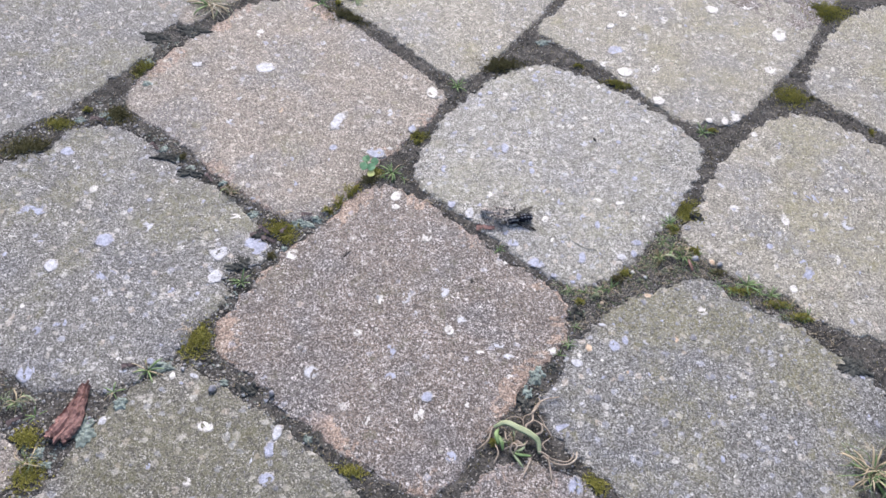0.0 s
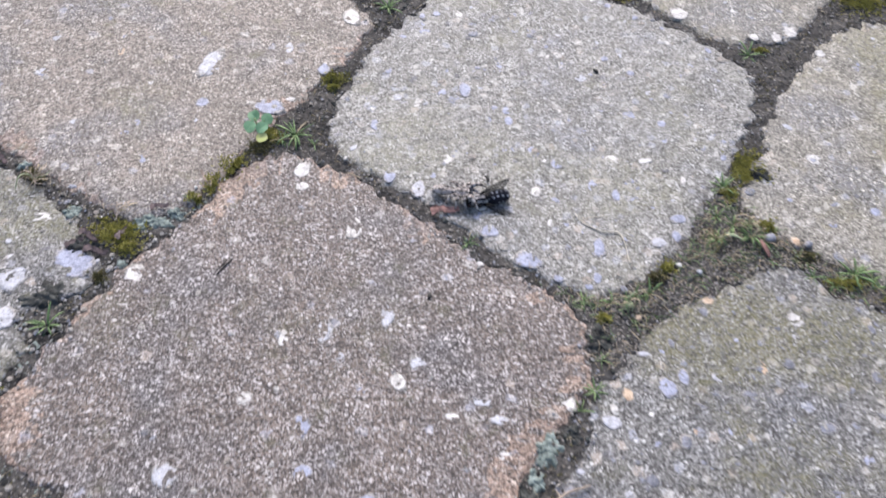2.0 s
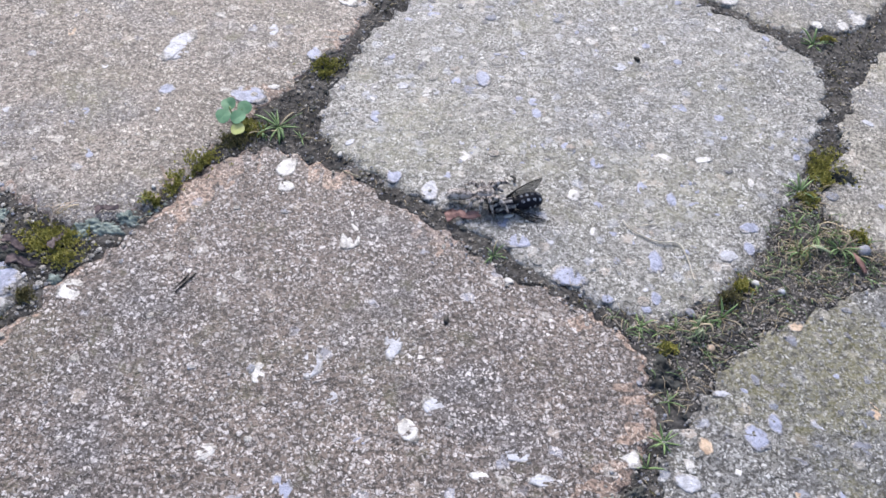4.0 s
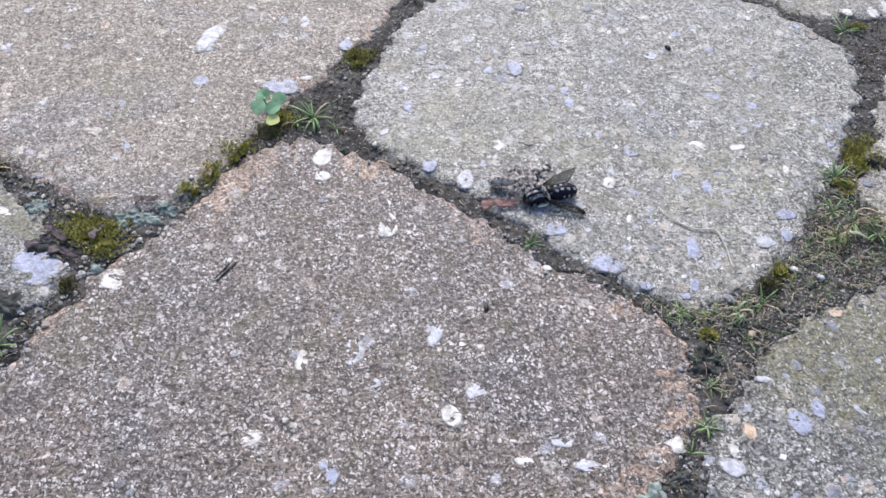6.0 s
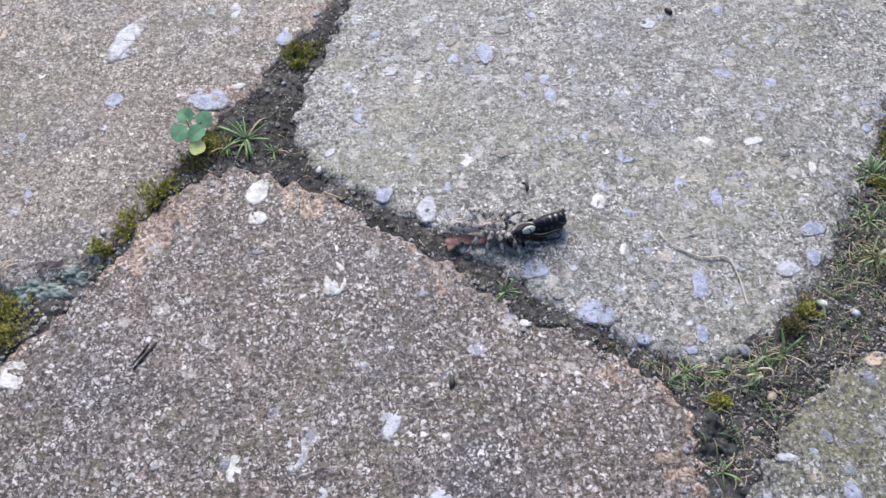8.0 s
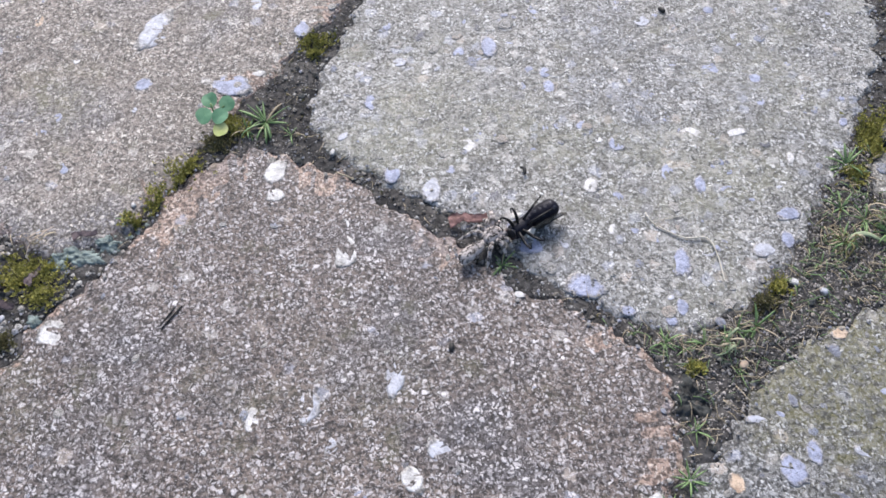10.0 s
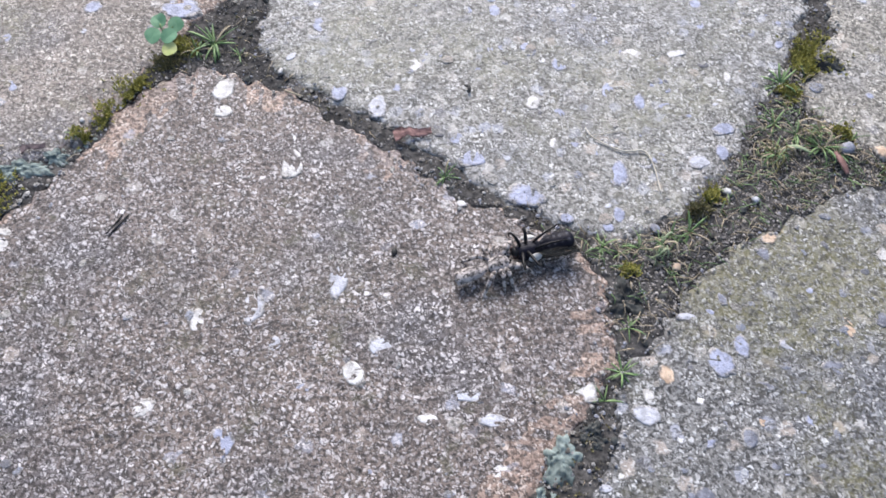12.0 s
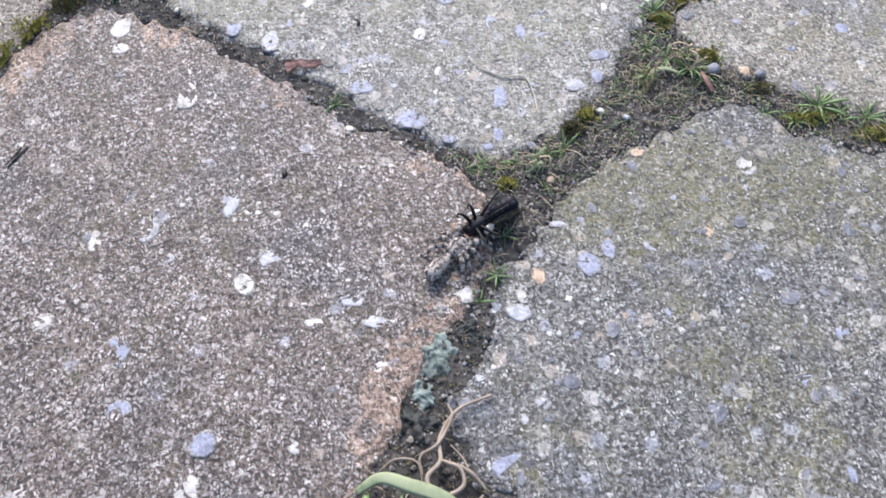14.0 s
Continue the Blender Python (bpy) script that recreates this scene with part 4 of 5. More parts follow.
for _i, (_x, _y, _a, _b) in enumerate([(-47.8, 183.4, 9.5, 12), (-28.9, 211.6, 9, 6), (-38.7, 195.4, 6, 5), (-60, 173.5, 5, 5), (-56, 169.6, 4.5, 4), (108.0, 226.0, 6.5, 9), (-91, 334.5, 8, 6), (8.8, 285.6, 9, 4.5), (13.5, 288.5, 5, 3.6), (4.8, 284, 4.5, 4), (104.9, 219.2, 4.5, 5), (-13, 287.5, 6, 4.5), (103.3, 419.4, 8, 5), (3.4, 271.5, 3, 3), (-60, 318.3, 5, 4), (-45.5, 309, 5, 4), (-52, 314, 4, 3.5), (-5, 208.5, 4, 3), (29, 190.5, 4.5, 3), (-79, 176, 5, 5), (-30, 302.5, 4, 3), (-102, 330, 6, 4), (-84, 372, 5, 6), (-80, 358, 4, 5)]):
    crust(_x, _y, _a, _b, LIVER, "lichen_patch", "lobed grey-green lichen rosette lying in a paving joint", _i + 3, lobed=True)
for _i, (_x, _y, _a, _b) in enumerate([(-56, 313.5, 14, 5), (-86, 391, 13, 8), (-70, 399, 15, 9), (-12, 260.5, 10, 9), (229, 246.5, 12, 9), (173.5, 314, 6, 5), (-45, 306, 12, 5), (4, 207, 9, 5), (113.6, 230.5, 4, 5), (103.6, 214.4, 6, 7), (122, 256, 6, 8), (-7, 277, 8, 6)]):
    crust(_x, _y, _a, _b, LIVER_DARK, "dark_crust", "blackish lumpy crust of soil and algae in a joint", _i + 30, 1.1)


# ---- the clover seedling ----
def clover():
    ob = thing("clover_seedling", "small clover seedling with four round green leaves and one yellow", "plant", m=Matrix.Translation((30.2 * MM, 320.4 * MM, -0.6 * MM)))
    for k, (x, y, z, r, mat) in enumerate(((-1.5, 3.4, 2.9, 1.55, LEAF), (2.5, 2.3, 3.0, 1.6, LEAF), (-1.9, -1.4, 3.2, 1.65, LEAF), (1.6, -1.6, 3.3, 1.6, LEAF), (1.8, -4.2, 2.0, 1.45, LEAF_OLD))):
        verts, faces = [], []
        a0 = math.atan2(y, x)
        for s, dz in ((0.0, 0.0), (0.35, 0.05), (0.7, 0.08), (1.0, 0.08)):
            for i in range(18):
                t = 2 * math.pi * i / 18
                rr = 1.1 * r * s * (1 - 0.16 * max(0, math.cos(t - a0)) ** 6)
                verts.append(Vector((x + rr * math.cos(t), y + rr * math.sin(t), z + dz + 0.12 * s * math.sin(2 * t + k) + 0.08 * s * abs(math.sin(t - a0)) + 0.35 * rr * math.sin(t))) * MM)
        n = len(verts)
        verts += [v - Vector((0, 0, 0.04 * MM)) for v in verts[:]]
        for side, flip in ((0, False), (n, True)):
            for j in range(3):
                for i in range(18):
                    p, q = side + j * 18 + i, side + j * 18 + (i + 1) % 18
                    f = (p, q, q + 18, p + 18)
                    faces.append(f[::-1] if not flip else f)
        for i in range(18):
            p, q = 54 + i, 54 + (i + 1) % 18
            faces.append((p, q, q + n, p + n))
        leaf = piece("leaf", mesh_of("leaf", verts, faces, mat, False), ob, "yellowing round leaf" if mat is LEAF_OLD else "")
        v, f = tube(smooth_line([(0, 0, 0), (x * 0.3, y * 0.3, z * 0.7), (x * 0.75, y * 0.75, z * 0.97)], 4), [0.2] * 9, 5)
        piece("stem", mesh_of("stem", v, f, BLADE), leaf)
    return ob


clover()


# ---- fallen bits ----
def bark():
    """A torn strip of bark: long ridges, ragged ends."""
    verts, faces = [], []
    n, w = 44, 22
    for j in range(n + 1):
        t = j / n
        for i in range(w + 1):
            u = 2 * i / w - 1
            ragged = 1 + 0.22 * noise.noise(Vector((3 if u > 0 else -3, t * 7, 0))) + 0.14 * noise.noise(Vector((u, t * 22, 2)))
            half = (3.9 - 1.4 * t + 0.7 * math.sin(t * 5.0)) * ragged
            y = (t - 0.5) * 22 + (2.2 * noise.noise(Vector((u * 2.6, 1, 4))) + 1.0 * noise.noise(Vector((u * 7, 2, 4)))) * (2 * t - 1)
            ridge = 1.0 * abs(noise.noise(Vector((u * 4.5, t * 1.3, 1)))) + 0.6 * noise.noise(Vector((u * 11, t * 3, 6))) + 0.3 * noise.noise(Vector((u * 16, t * 26, 3)))
            verts.append(Vector((u * half + 1.2 * math.sin(t * 4), y, 1.7 - 0.9 * u * u + 1.3 * ridge)))
    m = len(verts)
    verts += [Vector((v.x * 0.97, v.y, max(-0.3, min(0.6, v.z - 1.3)))) for v in verts[:]]
    for j in range(n):
        for i in range(w):
            a = j * (w + 1) + i
            f = (a, a + 1, a + w + 2, a + w + 1)
            faces += [f, tuple(k + m for k in f[::-1])]
    edge = [i for i in range(w + 1)] + [j * (w + 1) + w for j in range(1, n + 1)] + [n * (w + 1) + i for i in range(w - 1, -1, -1)] + [j * (w + 1) for j in range(n - 1, 0, -1)]
    for a, b in zip(edge, edge[1:] + edge[:1]):
        faces.append((a, a + m, b + m, b))
    ob = new("bark_piece", mesh_of("bark_piece", [v * MM for v in verts], faces, BARK, False))
    ob.matrix_basis = pose(-53.6 * MM, 189.2 * MM, 0.6 * MM, 0, 0, -11)
    tagged(ob, "reddish brown strip of bark lying across a joint", "bark")


bark()


def strand(name, label, category, ctrl, radius, mat, flat=1.0, taper=0.35, parent=None):
    pts = smooth_line(ctrl, 7)
    n = len(pts)
    v, f = tube(pts, [radius * (taper + (1 - taper) * math.sin(math.pi * (0.12 + 0.76 * i / (n - 1)))) for i in range(n)], 6, flat)
    if parent is not None:
        return piece(name, mesh_of(name, v, f, mat), parent)
    return tagged(new(name, mesh_of(name, v, f, mat)), label, category)


_tuft = thing("withered_grass_clump", "withered clump of curled pale roots with one broad green blade", "grass")
for _c, _r in [
    ([(116.4, 218.2, 0.7), (110.3, 215.5, 1.4), (107.1, 210.8, 1.6), (106.9, 206.7, 2.2), (104.7, 204.2, 2.4), (105.5, 201.3, 2.2), (108.1, 201.3, 2.0), (110.4, 202.7, 2.2), (110.0, 205.2, 2.5), (107.6, 206.4, 2.9)], 0.42),
    ([(107.1, 206.9, 2.3), (111.3, 205.0, 1.9), (114.1, 202.1, 0.7)], 0.40),
    ([(108.9, 216.8, 0.8), (109.3, 214.2, 1.9), (106.8, 209.7, 2.3), (103.8, 207.8, 1.8), (104.0, 204.8, 1.3)], 0.26),
    ([(92.7, 201.9, 1.6), (91.7, 197.4, 1.2), (88.3, 193.7, 0.5)], 0.34),
    ([(111.1, 194.1, 1.5), (115.1, 191.8, 1.3), (119.6, 191.7, 1.4), (122.6, 194.2, 1.2), (123.2, 197.5, 0.6)], 0.36),
    ([(110.6, 195.2, 1.1), (115.4, 192.9, 1.8), (119.2, 192.6, 1.8), (121.4, 194.6, 1.2), (122.0, 197.0, 0.6)], 0.24),
    ([(109.4, 195.4, 1.6), (112.4, 194.3, 1.5), (113.8, 190.3, 1.0), (114.6, 185.6, 0.5)], 0.34),
    ([(97.1, 206.1, 0.8), (99.8, 207.6, 1.6), (103.2, 206.9, 1.7), (104.0, 203.3, 0.9)], 0.20),
    ([(108.8, 209.6, 1.5), (110.6, 207.2, 1.7), (111.3, 205.4, 1.9)], 0.18),
    ([(112.3, 196.4, 0.9), (110.9, 198.4, 1.4), (113.5, 201.3, 0.8)], 0.26),
    ([(97.4, 201.7, 1.2), (98.3, 198.2, 1.8), (101.0, 197.8, 1.2)], 0.30),
    ([(97.5, 194.9, 0.9), (100.4, 196.0, 1.8), (104.3, 196.8, 1.9), (105.6, 199.2, 1.2)], 0.30),
    ([(94.4, 196.3, 1.0), (95.7, 192.9, 1.3), (94.3, 189.2, 0.5)], 0.30),
    ([(107.2, 192.9, 1.2), (106.0, 189.3, 1.1), (104.6, 185.6, 0.5)], 0.26),
]:
    strand("root", "", "", _c, _r, ROOT, parent=_tuft)
for _c, _r, _m in [
    ([(93.3, 202.7, 1.2), (97.3, 204.3, 2.8), (102.0, 202.7, 3.1), (106.1, 201.1, 2.9), (109.2, 198.9, 2.2), (110.0, 194.7, 0.9)], 1.25, PALE_BLADE),
    ([(94.1, 201.3, 0.9), (96.4, 197.2, 2.0), (97.2, 194.5, 1.0)], 0.75, BLADE),
    ([(95.2, 202.6, 0.9), (94.4, 199.6, 2.2), (95.6, 196.2, 1.4)], 0.8, BLADE),
    ([(100.5, 194.2, 1.2), (103.2, 193.1, 1.9), (107.1, 193.6, 1.1)], 0.62, BLADE),
    ([(104.9, 198.4, 1.0), (103.8, 195.3, 2.0), (101.2, 194.3, 1.4)], 0.55, PALE_BLADE),
    ([(100.5, 193.9, 1.2), (102.7, 191.0, 1.5), (104.7, 189.1, 0.6)], 0.5, PALE_BLADE),
]:
    strand("blade", "", "", _c, _r, _m, 0.15, 0.15, _tuft)
tagged(_tuft, group="grass tufts in the joints")


def curls(parent, x, y, count, reach, r0, r1, mats):
    """Withered stems and blades curling out of one root."""
    for k in range(count):
        a, n = rng.uniform(0, 6.3), reach * rng.uniform(0.4, 1.0)
        b, h = rng.uniform(-1.6, 1.6), rng.uniform(0.8, 3.2)
        pts = []
        for t in (0.0, 0.25, 0.5, 0.75, 1.0):
            d = a + b * t
            pts.append((x + n * t * math.cos(d) + rng.uniform(-0.5, 0.5), y + n * t * math.sin(d) + rng.uniform(-0.5, 0.5), 0.1 + h * math.sin(math.pi * (0.1 + 0.8 * t))))
        broad = rng.random() < 0.35
        strand("blade" if broad else "stem", "", "", pts, rng.uniform(r0, r1) * (2.4 if broad else 1.0), rng.choice(mats), 0.15 if broad else 1.0, 0.3, parent)


curls(_tuft, 101, 198, 24, 5.5, 0.07, 0.14, [STRAW, PALE_BLADE, ROOT, DULL_MOSS])
for _x, _y, _n, _r, _m in ((-74, 190, 16, 7, [STRAW, PALE_BLADE, BLADE]), (-25, 297, 12, 6, [STRAW, ROOT, PALE_BLADE]), (-62, 170, 12, 6, [STRAW, PALE_BLADE, BLADE]), (-66, 421, 26, 20, [STRAW, PALE_STRAW, PALE_BLADE]), (229, 204, 24, 16, [PALE_BLADE, BLADE, STRAW]), (-24, 228, 7, 5, [STRAW, ROOT]), (-1, 288, 8, 5, [STRAW, ROOT]), (156, 288, 18, 4.5, [STRAW, DULL_MOSS, BLADE]), (130, 266.5, 16, 4.5, [BLADE, PALE_BLADE, STRAW]), (166, 294, 18, 5, [STRAW, DULL_MOSS, BLADE])):
    curls(thing("withered_grass_clump", "small clump of withered curled grass in a joint", "grass", "grass tufts in the joints"), _x, _y, int(_n * 1.6), _r, 0.07, 0.13 if _r > 6 else 0.09, _m)

strand("straw", "thin pale dry straw lying on grey concrete", "straw", [(118.7, 295.7, 0.4), (120.3, 292.9, 0.4), (125.5, 289.7, 0.4), (130.0, 289.6, 0.4), (131.4, 285.4, 0.4), (131.8, 279.3, 0.4)], 0.17, PALE_STRAW)
strand("straw", "short thin dry straw lying on grey concrete", "straw", [(119.9, 293.7, 0.4), (123.2, 294.3, 0.4), (126.5, 295.2, 0.4)], 0.09, PALE_STRAW)
strand("twig_splinter", "short black plant splinter on reddish concrete", "twig", [(27.4, 269.8, 0.3), (29.0, 272.4, 0.4), (30.4, 274.6, 0.3)], 0.2, BLACK)
strand("twig_splinter", "short black plant splinter on reddish concrete", "twig", [(26.8, 270.2, 0.2), (28.4, 273.0, 0.3), (29.0, 274.6, 0.2)], 0.16, BLACK)
strand("twig_splinter", "thin pale splinter at the edge of a stone", "twig", [(56.8, 305.9, 0.2), (58.6, 305.0, 0.3), (60.6, 304.3, 0.2)], 0.2, STRAW)
strand("seed", "black crescent-shaped seed husk on grey concrete", "seed", [(94.5, 307.0, 0.5), (95.2, 306.6, 0.7), (95.4, 305.7, 0.6), (95.2, 305.1, 0.4)], 0.38, BLACK)
strand("seed", "small black speck of plant matter on concrete", "seed", [(129.0, 354.3, 0.5), (129.8, 353.4, 0.5), (130.0, 352.8, 0.4)], 0.6, BLACK)
strand("green_leaf", "narrow grey-green leaf lying on joint litter", "leaf", [(156, 288.2, 0.4), (158.5, 289.8, 1.0), (161, 290.2, 1.0), (163.5, 289.2, 0.5)], 0.6, PALE_BLADE, 0.25, 0.2)
strand("dead_leaf", "narrow red-brown dead leaf on joint litter", "leaf", [(168, 288.8, 1.2), (168.8, 286.4, 1.2), (169.6, 283.8, 0.6)], 0.75, BROWN_LEAF, 0.3, 0.25)


def leaf_scrap(x, y, turn, size, mat, label):
    """A torn, curled scrap of red-brown leaf."""
    verts, faces = [], []
    n, w = 24, 6
    for s in (0, 1):
        for j in range(n + 1):
            t = j / n
            half = (1.35 - 0.75 * t) * (1 + 0.35 * noise.noise(Vector((t * 9, 0, x - 84.4))) + 0.3 * noise.noise(Vector((t * 27, 3, 0)))) * (0.6 if 0.25 < t < 0.4 else 1.0)
            for i in range(w + 1):
                u = 2 * i / w - 1
                verts.append(Vector(((t - 0.5) * 8.0, u * half + 0.5 * math.sin(t * 5), 0.6 + 0.3 * u + 0.3 * math.sin(t * 7) + 0.3 * noise.noise(Vector((t * 12, u * 3, 7 + x))) - 0.2 * s)) * MM)
    m = (n + 1) * (w + 1)
    for j in range(n):
        for i in range(w):
            a = j * (w + 1) + i
            f = (a, a + w + 1, a + w + 2, a + 1)
            faces += [f[::-1], tuple(k + m for k in f)]
    for j in range(n):
        for i in (0, w):
            a = j * (w + 1) + i
            faces.append((a, a + w + 1, a + w + 1 + m, a + m))
    ob = new("leaf_scrap", mesh_of("leaf_scrap", verts, faces, mat))
    ob.matrix_basis = pose(x * MM, y * MM, 0.5 * MM, 0, 0, turn) @ Matrix.Scale(size, 4)
    tagged(ob, label, "leaf")


leaf_scrap(83.6, 293.8, 15, 0.95, BROWN_LEAF, "curled scrap of red-brown leaf at a stone's edge")
for _x, _y, _t, _s in ((-6.5, 279.3, -25, 0.75), (-3.5, 274.6, -5, 0.8), (-9.5, 277.0, 40, 0.6), (-40, 210.2, 20, 0.7), (9, 290.2, 20, 0.6), (-72, 184, 50, 0.7), (-64, 318.5, -30, 0.7), (-36, 304, -35, 0.7), (-94, 331, 10, 0.8), (1.5, 281, 70, 0.6)):
    leaf_scrap(_x, _y, _t, _s, DARK_LEAF, "scrap of dark decayed leaf lying in a joint")


def pebble(x, y, a, b, h, mat, label):
    v, f = blob(a / 2, b / 2, h / 2, 0.35, 7, 10, x)
    ob = new("pebble", mesh_of("pebble", v, f, mat))
    ob.matrix_basis = pose(x * MM, y * MM, (max(ground_at(x, y), -1.0) + 0.3 * h) * MM, 0, 0, (x * 37) % 180)
    tagged(ob, label, "pebble", "loose pebbles")


for _x, _y, _a, _b, _h, _m, _l in [
    (55.7, 311.2, 2.0, 1.2, 1.2, "w", "tiny white pebble in a joint"), (178.0, 289.3, 4.2, 3.0, 1.8, "o", "tan pebble among joint litter"), (171.2, 290.2, 3.4, 2.8, 2.0, "d", "dark slate pebble among joint litter"),
    (181.2, 288.6, 3.0, 2.2, 1.8, "d", "dark slate pebble among joint litter"), (80.3, 266.2, 1.7, 1.2, 0.9, "d", "dark brown crumb on reddish concrete"),
    (129.6, 271.2, 2.6, 2.2, 1.4, "d", "dark pebble in a joint"), (132.4, 262.8, 2.0, 1.6, 1.2, "o", "pinkish pebble in a joint"), (-21, 211.5, 1.8, 1.4, 1.2, "g", "pale pebble in a joint"),
    (-2.6, 272.0, 1.8, 1.2, 1.0, "g", "pale pebble in a joint"), (145, 280, 2.2, 1.6, 1.4, "w", "pale pebble in a joint"), (150, 277.8, 2.0, 1.6, 1.2, "g", "grey pebble in a joint"), (-8, 205, 3.4, 2.8, 2.2, "d", "dark slate pebble in a joint"),
    (17, 297.5, 1.5, 1.2, 1.0, "w", "tiny white pebble in a joint"), (13, 206, 2.6, 2.2, 1.8, "d", "dark slate pebble in a joint"),
]:
    pebble(_x, _y, _a, _b, _h, CHIP[_m] if _l[:10] != "dark brown" else BLACK, _l)


# ---- the jumping spider and its prey ----
def xyz(m):
    s = m.node("ShaderNodeSeparateXYZ")
    m.t.links.new(m.obj, s.inputs[0])
    return s.outputs


def spider_skin(name, pattern):
    """Grey-beige hair; 'legs' are banded dark, 'back' has two wavy black lines, black flanks and mottling."""
    m = Mat(name, 0.9, spec=0.2)
    x, y, z = xyz(m)
    f, g = m.noise(m.obj, 1100, 3, 0.7), m.noise(m.obj, 3800, 2)
    c = m.mix(m.span(f, 0.36, 0.52), (0.070, 0.060, 0.055), (0.47, 0.425, 0.395))
    if pattern == "legs":
        band = m.math("SINE", m.math("ADD", m.math("MULTIPLY", x, 4400.0), m.math("MULTIPLY", f, 7.0)))
        c = m.mix(m.span(band, 0.2, 0.7, 0.0, 0.88), c, (0.045, 0.038, 0.034))
    else:
        side = m.math("ADD", m.math("ABSOLUTE", y), m.math("MULTIPLY", m.math("SINE", m.math("MULTIPLY", x, 3600.0)), 0.00016))
        side = m.math("ADD", side, m.math("MULTIPLY", m.math("SUBTRACT", f, 0.5), 0.0011))
        line = m.math("ABSOLUTE", m.math("SUBTRACT", side, 0.00062))
        broken = m.span(m.noise(m.obj, 1700, 2), 0.40, 0.50)
        c = m.mix(m.math("MULTIPLY", m.span(line, 0.00030, 0.00012, 0.0, 0.92), broken), c, (0.022, 0.019, 0.017))
        flank = m.math("ADD", z, m.math("MULTIPLY", m.math("SUBTRACT", f, 0.5), 0.0012))
        c = m.mix(m.span(flank, -0.0008, -0.0012, 0.0, 0.85), c, (0.016, 0.014, 0.013))
    c = m.mix(m.span(g, 0.56, 0.68, 0.0, 0.5), c, (0.58, 0.54, 0.51))
    m.bump(m.math("ADD", g, f), 0.00016, 0.9)
    return m.done(c)


def fly_skin(name, kind):
    m = Mat(name, 0.45, spec=0.12)
    x, y, z = xyz(m)
    up = m.span(z, -0.0002, 0.0004, 0.12 if kind != "thorax" else 0.06, 1.0)
    wob = m.math("MULTIPLY", m.math("SUBTRACT", m.noise(m.obj, 420, 2), 0.5), 0.0012)
    if kind == "thorax":
        mark = m.span(m.math("COSINE", m.math("MULTIPLY", m.math("ADD", y, m.math("MULTIPLY", wob, 0.5)), 5600.0)), -0.5, 0.2)
        pale = (0.38, 0.37, 0.36)
    else:
        p = m.math("SINE", m.math("MULTIPLY", m.math("ADD", x, wob), 2500.0))
        q = m.math("SINE", m.math("MULTIPLY", m.math("SUBTRACT", y, wob), 2300.0))
        mark = m.span(m.math("ADD", m.math("ABSOLUTE", m.math("MULTIPLY", p, q)), m.math("MULTIPLY", m.noise(m.obj, 1300, 3), 0.6)), 0.92, 1.10)
        pale = (0.50, 0.51, 0.55)
    veil = m.span(m.noise(m.obj, 750, 3), 0.40, 0.58, 0.25, 1.0)
    c = m.mix(m.math("MULTIPLY", m.math("MULTIPLY", mark, up), veil), (0.010, 0.010, 0.017), pale)
    m.bump(m.noise(m.obj, 2500, 3), 0.00012, 0.7)
    return m.done(c)


SPIDER_BACK = spider_skin("spider_back_hair", "back")
SPIDER_LEG = spider_skin("banded_spider_leg", "legs")
SPIDER_HAIR = speckled("grey_spider_hair", (0.16, 0.140, 0.128), (0.56, 0.51, 0.475), 1400, 0.9, 0.0, 0.2)
EYE_BLACK = speckled("glossy_black_eye", (0.004, 0.004, 0.005), (0.010, 0.010, 0.012), 900, 0.08, 0.0, 0.6)
FLY_THORAX = fly_skin("striped_fly_thorax", "thorax")
FLY_ABDOMEN = fly_skin("checkered_fly_abdomen", "abdomen")
FLY_BLACK = speckled("black_fly_cuticle", (0.004, 0.004, 0.005), (0.012, 0.011, 0.012), 1500, 0.38, 0.0001, 0.18)
FLY_EYE = speckled("dull_red_fly_eye", (0.022, 0.009, 0.008), (0.045, 0.018, 0.015), 3000, 0.35, 0.0, 0.5)
PALE_LOBE = speckled("pale_wing_lobe", (0.40, 0.39, 0.36), (0.62, 0.61, 0.58), 1200, 0.5, 0.0, 0.4)


def wing_film(name, low, high):
    m = Mat(name, 0.25, spec=0.5)
    f = m.noise(m.obj, 500, 3)
    c = m.mix(m.span(f, 0.35, 0.65), (0.06, 0.050, 0.040), (0.16, 0.135, 0.105))
    m.put(m.b.inputs["Alpha"], m.span(f, 0.3, 0.7, low, high))
    return m.done(c)


WING = wing_film("smoky_wing_film", 0.30, 0.55)
THIN_WING = wing_film("clear_wing_film", 0.08, 0.22)


def body(name, rx, ry, rz, mat, parent, m, rough=0.06, profile=None, label=""):
    v, f = blob(rx, ry, rz, rough, 16, 20, 3, profile)
    return piece(name, mesh_of(name, v, f, mat), parent, label, m)


def at(x, y, z, rx=0, ry=0, rz=0):
    return pose(x * MM, y * MM, z * MM, rx, ry, rz)


def limb(ctrl, radii, mat, name="leg"):
    pts = smooth_line(ctrl, 4)
    n = len(pts)
    r = [float(np.interp(i / (n - 1), np.linspace(0, 1, len(radii)), radii)) for i in range(n)]
    v, f = tube(pts, r, 7)
    return mesh_of(name, v, f, mat)


